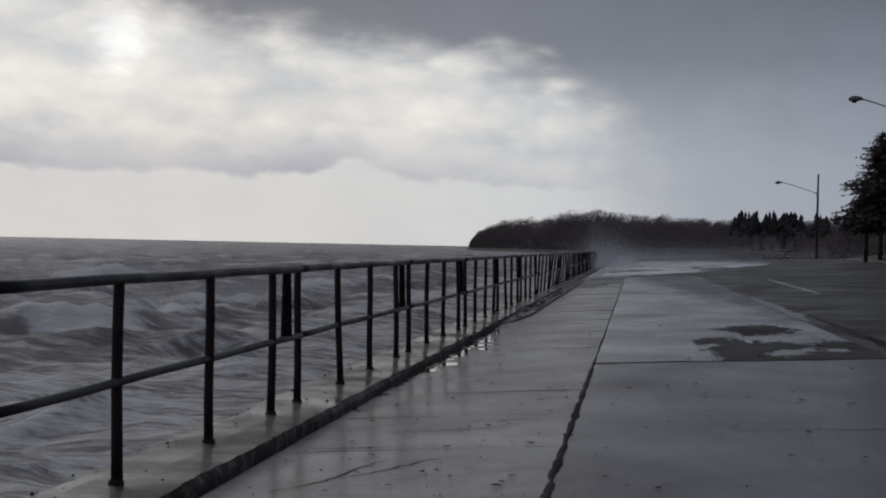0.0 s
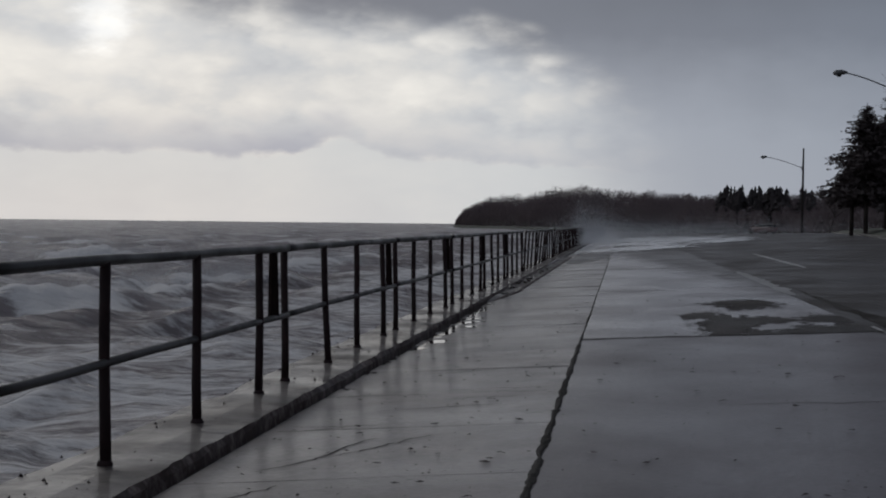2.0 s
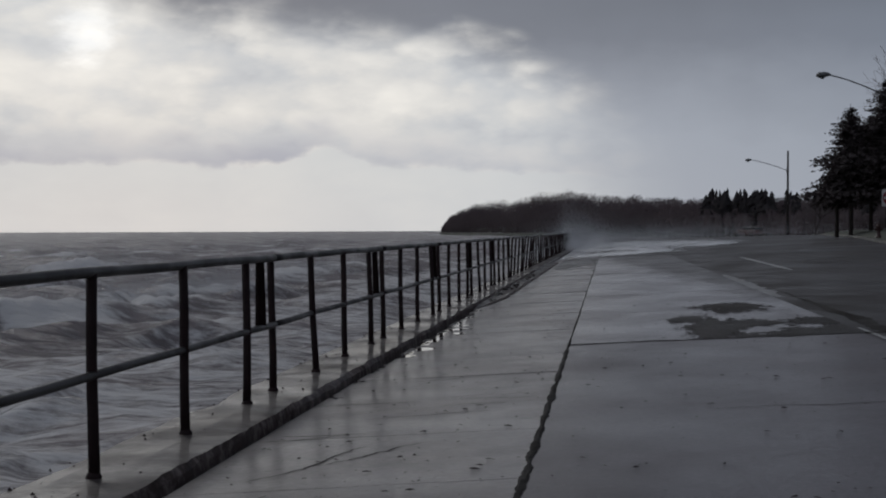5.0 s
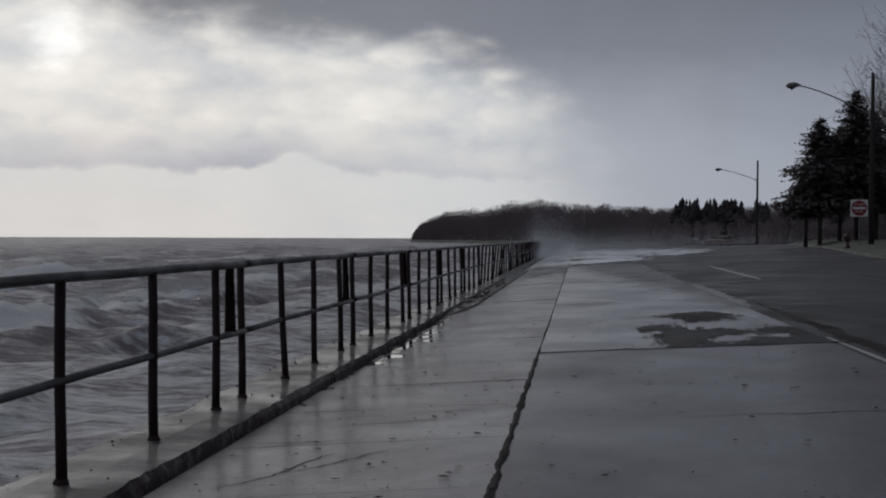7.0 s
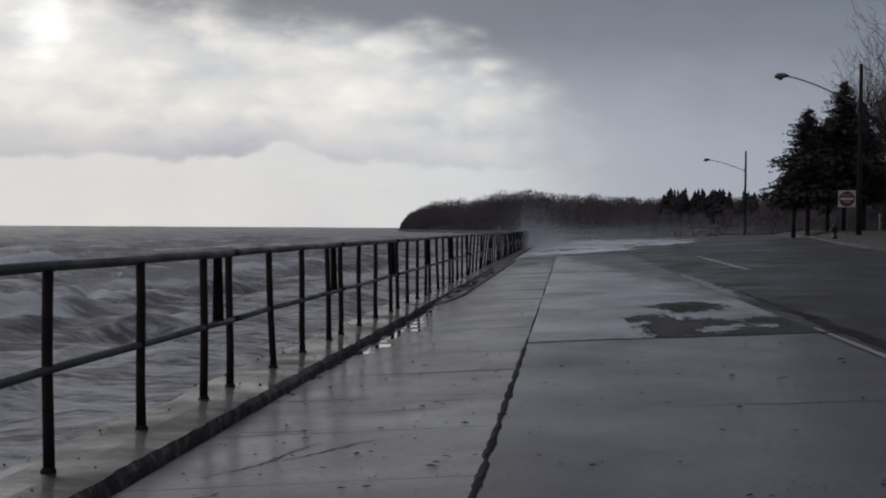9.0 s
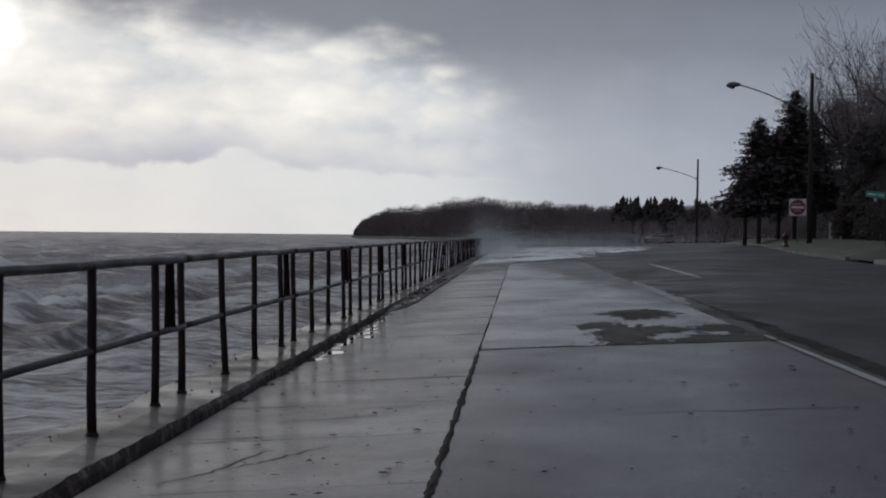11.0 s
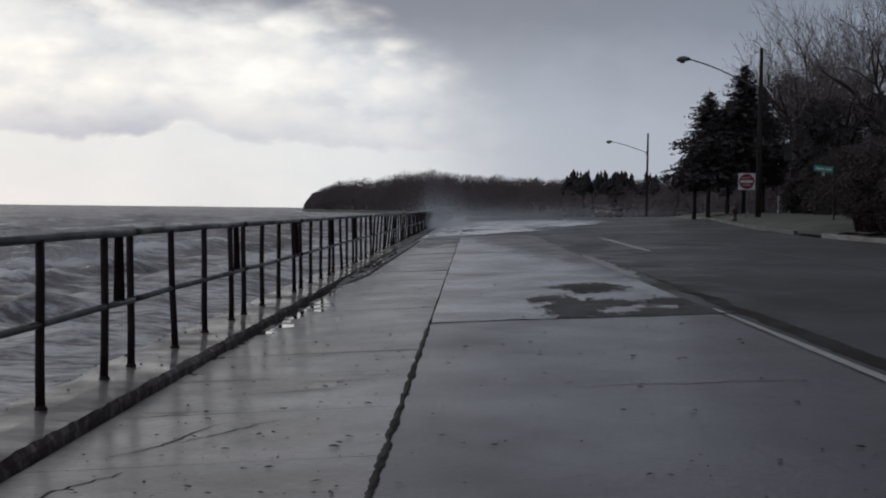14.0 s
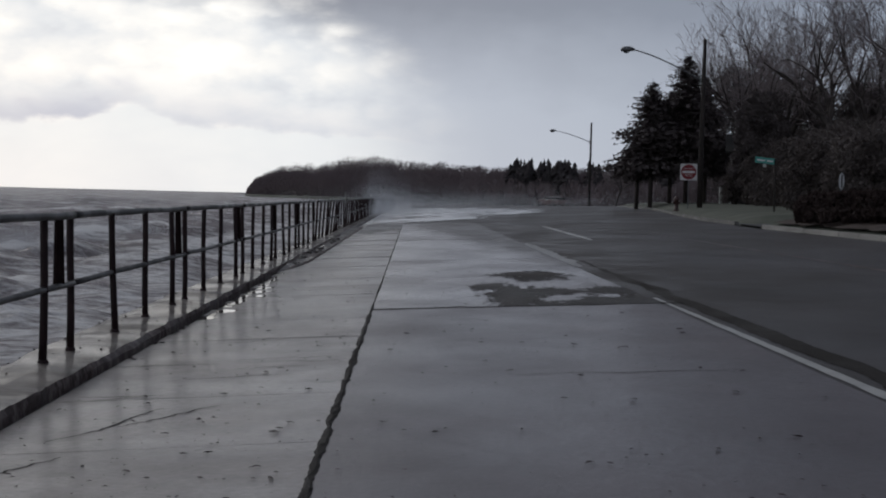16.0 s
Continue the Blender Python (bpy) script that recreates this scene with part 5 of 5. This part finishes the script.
def bare_tree(place, height, spread, seed, label, lean=(0, 0)):
    """A leafless broadleaf tree: forking limbs down to fine twigs."""
    rng = random.Random(seed)
    root = thing("bare_tree", label, "tree", Matrix.Translation(place), "leafless trees")
    limbs, twigs = bmesh.new(), ([], [])

    def grow(p, d, length, r, depth):
        pts, radii = [p.copy()], [r]
        n = 4 if depth < 3 else 3
        kids = []
        for k in range(n):
            d = (d + Vector((rng.gauss(0, 0.16), rng.gauss(0, 0.16), rng.gauss(0.02, 0.10)))).normalized()
            p = p + d * length / n
            pts.append(p.copy())
            radii.append(r * (1 - 0.42 * (k + 1) / n))
            if depth > 0 and k < n - 1:
                kids.append((p.copy(), d.copy(), k))
        if depth < 3:
            tube(limbs, pts, radii, 7 if depth == 0 else 5, False)
        else:
            for a, b, ra, rb in zip(pts, pts[1:], radii, radii[1:]):
                s = (b - a).orthogonal().normalized()
                s2 = (b - a).normalized().cross(s)
                i = len(twigs[0])
                for q, w in ((a, ra), (b, rb)):
                    for t in range(3):
                        twigs[0].append(q + (s * math.cos(t * 2.0944) + s2 * math.sin(t * 2.0944)) * max(w, 0.009))
                for t in range(3):
                    twigs[1].append((i + t, i + (t + 1) % 3, i + 3 + (t + 1) % 3, i + 3 + t))
        if depth >= 5:
            return
        tips = rng.randint(3, 4) if depth == 0 else rng.randint(2, 3)
        for k in range(tips):
            q = d.orthogonal().normalized()
            q.rotate(Matrix.Rotation(rng.uniform(0, math.tau), 3, d))
            nd = (d + q * rng.uniform(0.35, 0.75) * spread + Vector((0, 0, 0.06))).normalized()
            grow(p, nd, length * rng.uniform(0.62, 0.85), radii[-1] * rng.uniform(0.6, 0.85), depth + 1)
        for kp, kd, k in kids:
            if rng.random() < (0.85 if depth < 3 else 0.56):
                q = kd.orthogonal().normalized()
                q.rotate(Matrix.Rotation(rng.uniform(0, math.tau), 3, kd))
                nd = (kd * 0.7 + q * rng.uniform(0.6, 1.0) * spread + Vector((0, 0, 0.10))).normalized()
                grow(kp, nd, length * rng.uniform(0.45, 0.7), radii[1] * 0.5, depth + 1)

    grow(Vector((0, 0, -0.2)), Vector((lean[0], lean[1], 1)).normalized(), height * 0.27, height * 0.022, 0)
    part("trunk", limbs, BARK, root, smooth_faces=True)
    raw("branchwork", twigs[0], twigs[1], TWIG, root)
    return root


def by_px(px, d):
    p = aim_at(7.68 + math.degrees(math.atan((px - 784) / 2926)), d)
    p.z = land(p.x, p.y)
    return p


spruce(by_px(1150, 115), 8.7, 3.65, 2.3, 11, "dark spruce tree on the grass verge", 0.12)
spruce(by_px(1212, 116), 10.2, 4.05, 2.4, 12, "tall dark spruce tree on the grass verge", 0.12)
spruce(by_px(1126, 119), 5.6, 2.3, 2.1, 15, "smaller dark spruce at the end of the row")
spruce(by_px(1184, 122), 8.2, 3.7, 2.4, 13, "dark spruce tree crowded between its neighbours")
spruce(by_px(1246, 124), 9.2, 3.7, 2.3, 14, "dark spruce tree crowded beside its neighbours")
leafy_mass("evergreen_tree", by_px(1292, 142), (6.2, 6.0, 12.3), 21, "broad dark evergreen behind the house", "evergreen", NEEDLE, 11000, leaf=0.075)
leafy_mass("evergreen_tree", by_px(1372, 134), (4.6, 4.6, 10.6), 22, "dark evergreen among bare trees", "evergreen", NEEDLE, 9000, leaf=0.075)
leafy_mass("evergreen_tree", by_px(1440, 118), (6.0, 5.0, 8.2), 23, "dense dark evergreen thicket under bare trees", "evergreen", SHRUB, 10000, leaf=0.075)
leafy_mass("evergreen_tree", by_px(1530, 108), (6.4, 5.0, 8.0), 24, "dense dark evergreen thicket under bare trees", "evergreen", SHRUB, 10000, leaf=0.075)
leafy_mass("evergreen_tree", by_px(1620, 96), (6.4, 5.0, 7.8), 25, "dense dark evergreen thicket under bare trees", "evergreen", SHRUB, 9000, leaf=0.075)
leafy_mass("shrub", by_px(1345, 102), (2.6, 2.2, 3.4), 31, "dark shrub in front of the house", "shrub", SHRUB, 6000, False)
leafy_mass("shrub", by_px(1398, 92), (4.4, 3.0, 3.6), 32, "dark garden shrub beside the street sign", "shrub", SHRUB, 7000, False)
leafy_mass("evergreen_tree", by_px(1362, 104), (3.4, 2.6, 7.2), 26, "dark evergreen in front of the house", "evergreen", NEEDLE, 8000, leaf=0.075)
leafy_mass("evergreen_tree", by_px(1330, 106), (1.7, 1.6, 7.6), 27, "slim dark evergreen in front of the house", "evergreen", NEEDLE, 6500, leaf=0.075)
leafy_mass("evergreen_tree", by_px(1322, 103), (2.3, 2.0, 7.0), 28, "slim dark evergreen at the house corner", "evergreen", NEEDLE, 6500, leaf=0.075)
leafy_mass("shrub", by_px(1300, 104), (1.9, 1.6, 2.7), 36, "small dark shrub at the house corner", "shrub", SHRUB, 2500, False)
leafy_mass("shrub", by_px(1470, 84), (5.4, 3.4, 4.2), 33, "dark garden shrub behind the hedge", "shrub", SHRUB, 8000, False)
leafy_mass("shrub", by_px(1560, 76), (5.4, 3.4, 4.0), 34, "dark garden shrub behind the hedge", "shrub", SHRUB, 8000, False)
leafy_mass("shrub", by_px(1450, 71), (4.2, 3.0, 3.0), 37, "dark garden shrub behind the hedge", "shrub", SHRUB, 8000, False)
leafy_mass("shrub", by_px(1535, 66), (4.2, 3.0, 3.2), 38, "dark garden shrub behind the hedge", "shrub", SHRUB, 8000, False)
for k, px in enumerate((1466, 1518, 1575, 1635)):
    leafy_mass("hedge", by_px(px, 47.0 - 1.3 * k), (2.4, 1.7, 0.85), 41 + k, "dark clipped brown-green hedge by the kerb", "hedge", HEDGE, 9000, False, 0.045, "hedge by the road")
bare_tree(by_px(1338, 150), 20.5, 0.75, 51, "tall leafless tree behind the house", (-0.05, 0))
bare_tree(by_px(1418, 128), 19.0, 0.9, 52, "tall leafless tree with wide grey limbs", (-0.15, 0))
bare_tree(by_px(1490, 118), 18.0, 0.95, 53, "spreading leafless tree with dark limbs", (-0.05, 0))
bare_tree(by_px(1580, 104), 18.0, 1.0, 54, "spreading leafless tree with a thick trunk", (-0.2, 0))
bare_tree(by_px(1312, 170), 12.0, 0.75, 56, "leafless tree behind the evergreens")
bare_tree(by_px(1090, 205), 7.5, 0.9, 57, "small leafless tree beyond the spruces")
bare_tree(by_px(1400, 112), 17.0, 0.9, 60, "leafless tree with leaning limbs", (-0.25, 0))
bare_tree(by_px(1372, 126), 19.5, 0.85, 61, "tall leafless tree with dense fine branches", (-0.06, 0))
bare_tree(by_px(1600, 92), 17.5, 1.0, 62, "spreading leafless tree beside the hedge", (-0.25, 0))
bare_tree(by_px(1530, 114), 19.5, 1.0, 66, "tall leafless tree with wide fine branches", (-0.1, 0))
bare_tree(by_px(1475, 104), 18.5, 1.0, 67, "spreading leafless tree with long curved limbs", (-0.12, 0))
bare_tree(by_px(1368, 136), 19.0, 0.9, 63, "tall leafless tree with pale fine branches", (-0.1, 0))
bare_tree(by_px(1372, 120), 18.5, 0.8, 64, "tall leafless tree leaning over the evergreens", (-0.06, 0))


# ---------------------------------------------------------------- far woods
def skyline(az):
    """Distance of the wooded headland and the height of its crowns."""
    d = along([(0.9, 900), (2, 850), (4, 710), (8, 580), (10, 500), (13.8, 410), (20, 330), (30, 300)], az)
    h = along([(0.9, 2.0), (1.12, 7.0), (1.3, 10.0), (1.9, 14.6), (2.7, 16.5), (3.3, 14.8), (4.1, 17.2), (5.2, 18.2), (6.4, 15.6), (8, 13.6), (9.6, 11.5), (11, 11.2), (13.8, 9.6), (20, 9.5), (30, 9.5)], az)
    return d, h


def build_far_woods():
    rng = random.Random(77)
    verts, faces = [], []
    for i in range(3900):
        scrub = i >= 2600
        az = 0.95 + 24 * rng.random() ** 1.25 if not scrub else 1.1 + 17 * rng.random()
        d, h = skyline(az)
        h *= 0.98 + 0.13 * noise.noise((az * 3.1, 0, 7)) + 0.06 * noise.noise((az * 9.0, 0, 2))
        depth = rng.random()
        if scrub:
            # brushwood in front hides the foot of the stand
            d, h = d - 22, h * rng.uniform(0.45, 0.72)
        h *= 1.1 * rng.uniform(0.76, 1.03) * (0.94 + 0.06 * depth)
        d += 55 * depth
        p = aim_at(az, d)
        wide = h * rng.uniform(0.16, 0.26)
        for k in range(58):
            t = rng.random() ** 0.62
            zz = h * t
            a = rng.uniform(0, math.tau)
            r = wide * (0.5 + 1.4 * t * (1.15 - t)) * rng.uniform(0.2, 1.0)
            q = p + Vector((math.cos(a) * r, math.sin(a) * r, zz * 0.9 + (0 if zz > 2 else -0.8)))
            ln = rng.uniform(0.8, 2.0) * (1.15 - 0.75 * t)
            w = rng.uniform(0.06, 0.24) * (1.2 - t) * 1.8 + 0.04
            up = Vector((math.cos(a) * rng.uniform(0, 0.7), math.sin(a) * rng.uniform(0, 0.7), 1)).normalized() * ln
            s = Vector((rng.uniform(-1, 1), rng.uniform(-0.4, 0.4), rng.uniform(-0.3, 0.3))).normalized() * w
            b = len(verts)
            verts += [q - s, q + s, q + up + s * 0.15, q + up - s * 0.15]
            faces.append((b, b + 1, b + 2, b + 3))
    tagged(raw("far_woods", verts, faces, WOODS), "dark leafless woods on the headland across the water", "woods", kind="stuff")
    verts, faces = [], []
    for i in range(110):
        az = (9.98 + 2.3 * rng.random() if i < 66 else rng.choice((10.1, 10.75, 11.5, 11.9)) + rng.gauss(0, 0.12)) if i < 84 else rng.uniform(12.6, 15.5)
        d = along([(9.9, 492), (13, 425), (16, 380)], az) + rng.uniform(-4, 14)
        top = (1.37 + (34 + 38 * rng.random() ** 0.8 + 7 * noise.noise((az * 2.6, 0, 4))) / 2926 * d) if i < 84 else 1.37 + rng.uniform(55, 68) / 2926 * d
        p = aim_at(az, d)
        z0 = 0.4
        r0 = rng.uniform(1.5, 3.6)
        layers = 10
        for k in range(layers):
            f = k / layers
            zc = z0 + 0.8 + (top - z0 - 0.8) * f
            r = (r0 * (1 - f) ** 0.7 + 0.15) * rng.uniform(0.7, 1.25)
            for s in range(13):
                a = rng.uniform(0, math.tau)
                o = Vector((math.cos(a), math.sin(a), 0))
                side = Vector((-o.y, o.x, 0)) * r * 0.5
                b = len(verts)
                rr = r * rng.uniform(0.5, 1.3)
                verts += [p + Vector((0, 0, zc + (top - z0) * 0.11)), p + o * rr * 0.7 - side + Vector((0, 0, zc)), p + o * rr + Vector((0, 0, zc - 0.35)), p + o * rr * 0.7 + side + Vector((0, 0, zc))]
                faces.append((b, b + 1, b + 2, b + 3))
    tagged(raw("far_pines", verts, faces, FARPINE), "stand of dark conifers at the end of the far woods", "woods", kind="stuff")


build_far_woods()


# ---------------------------------------------------------------- spray where the waves strike the wall
def build_spray():
    rng = np.random.default_rng(5)
    places, sizes = [], []

    def drops(n, centre, sig, size, lift):
        x, y = rng.normal(centre[0], sig[0], n), rng.normal(centre[1], sig[1], n)
        floor = SLOPE * (np.clip(x - rail_x(y), 0.4, None) - 0.35) * (1 - 0.68 * np.clip((y - 110) / 130, 0, 1))
        z = floor + 0.04 + np.abs(rng.normal(0, sig[2], n)) * rng.uniform(0.3, 1, n) + lift * rng.random(n)
        z = np.where(x < rail_x(y) - 0.5, z + WATER_Z + 0.25, z)
        places.append(np.stack([x, y, z], -1))
        sizes.append(size * rng.uniform(0.5, 1.5, n))

    x = rail_x(100)
    drops(42000, (x + 0.8, 102), (1.2, 6, 1.3), 0.0085, 0.2)
    drops(60000, (x + 1.5, 114), (1.1, 4, 1.7), 0.0085, 0.2)
    drops(26000, (x + 4.0, 112), (3.2, 9, 0.5), 0.0085, 0.1)
    drops(46000, (x + 14.0, 175), (10.0, 20, 1.1), 0.013, 0.3)
    drops(36000, (x + 20.0, 235), (13.0, 12, 1.5), 0.02, 0.3)
    for b_az, b_d, wide, tall in BREAKERS[:6]:
        drops(9000, (b_d * math.sin(radians(b_az)), b_d * math.cos(radians(b_az)) + 0.4), (wide * 0.45, 0.7, 0.55), 0.00016 * b_d, 0.25)
    p, s = np.concatenate(places), np.concatenate(sizes)[:, None, None]
    tet = np.array([(1, 0, -0.4), (-0.5, 0.87, -0.4), (-0.5, -0.87, -0.4), (0, 0, 1)])
    verts = (p[:, None, :] + tet * s).reshape(-1, 3).tolist()
    first = np.arange(len(p)) * 4
    faces = (first[:, None, None] + np.array([(0, 1, 3), (1, 2, 3), (2, 0, 3), (0, 2, 1)])).reshape(-1, 3).tolist()
    tagged(raw("spray", verts, faces, SPRAY), "fine white spray blown over the sea wall", "spray", kind="stuff")


build_spray()

# ---------------------------------------------------------------- promenade slabs
def build_pavement():
    """Walkway and road slabs, each a piece of its own with eased edges and an open joint."""
    walk_root = thing("pavement", "wet grey concrete walkway slabs beside the sea wall", "pavement", kind="structure")
    lane_root = thing("parking_lane", "wet blue-grey concrete lane slabs with puddles", "pavement", kind="structure")

    def slab(root, name, o0, o1, y0, y1, mat, skew, seed):
        rng = random.Random(seed)
        nx, ny = 4, max(3, int((y1 - y0) / 1.2))
        bm = bmesh.new()
        tilt = rng.uniform(-0.004, 0.004) if o0 < 1 else 0.0
        rings = []
        for inset, up in ((0.0, -0.14), (0.0, -0.006), (0.006, 0.0)):
            ring = []
            a, b, c, d = o0 + inset, o1 - inset, y0 + inset, y1 - inset
            edge = [(a + (b - a) * t / nx, c) for t in range(nx)] + [(b, c + (d - c) * t / ny) for t in range(ny)]
            edge += [(b - (b - a) * t / nx, d) for t in range(nx)] + [(a, d - (d - c) * t / ny) for t in range(ny)]
            for o, y in edge:
                jx, jy = 0.012 * noise.noise((y * 3.1, o * 2, seed)), 0.012 * noise.noise((o * 3.3, y, seed + 5))
                p = at(o + jx, y + skew * (o - o0) + jy, up + tilt * (o - o0))
                ring.append(bm.verts.new(p))
            rings.append(ring)
        for lo, hi in zip(rings, rings[1:]):
            for k in range(len(lo)):
                bm.faces.new((lo[k], lo[(k + 1) % len(lo)], hi[(k + 1) % len(lo)], hi[k]))
        bm.faces.new(rings[-1])
        part(name, bm, mat, root)

    y = 8.55 - 2.15 * 34
    i = 0
    while y < 245:
        step = 2.15 if y < 70 else 8.6
        slab(walk_root, "walkway_slab", 0.36, 2.218, y, y + step - 0.005, CONCRETE, 0.0, i)
        y += step
        i += 1
    for k, (a, b) in enumerate(((-66, -52), (-52, -38), (-38, -24), (-24, -10), (-10, 4.2), (4.2, 18.35), (18.37, 31.8), (31.82, 46), (46.02, 60), (60.02, 74))):
        slab(lane_root, "lane_slab", 2.229, 5.47, a, b - 0.015, SLAB if b < 20 else FLOODED, -0.10, 100 + k)


build_pavement()
build_kerb()
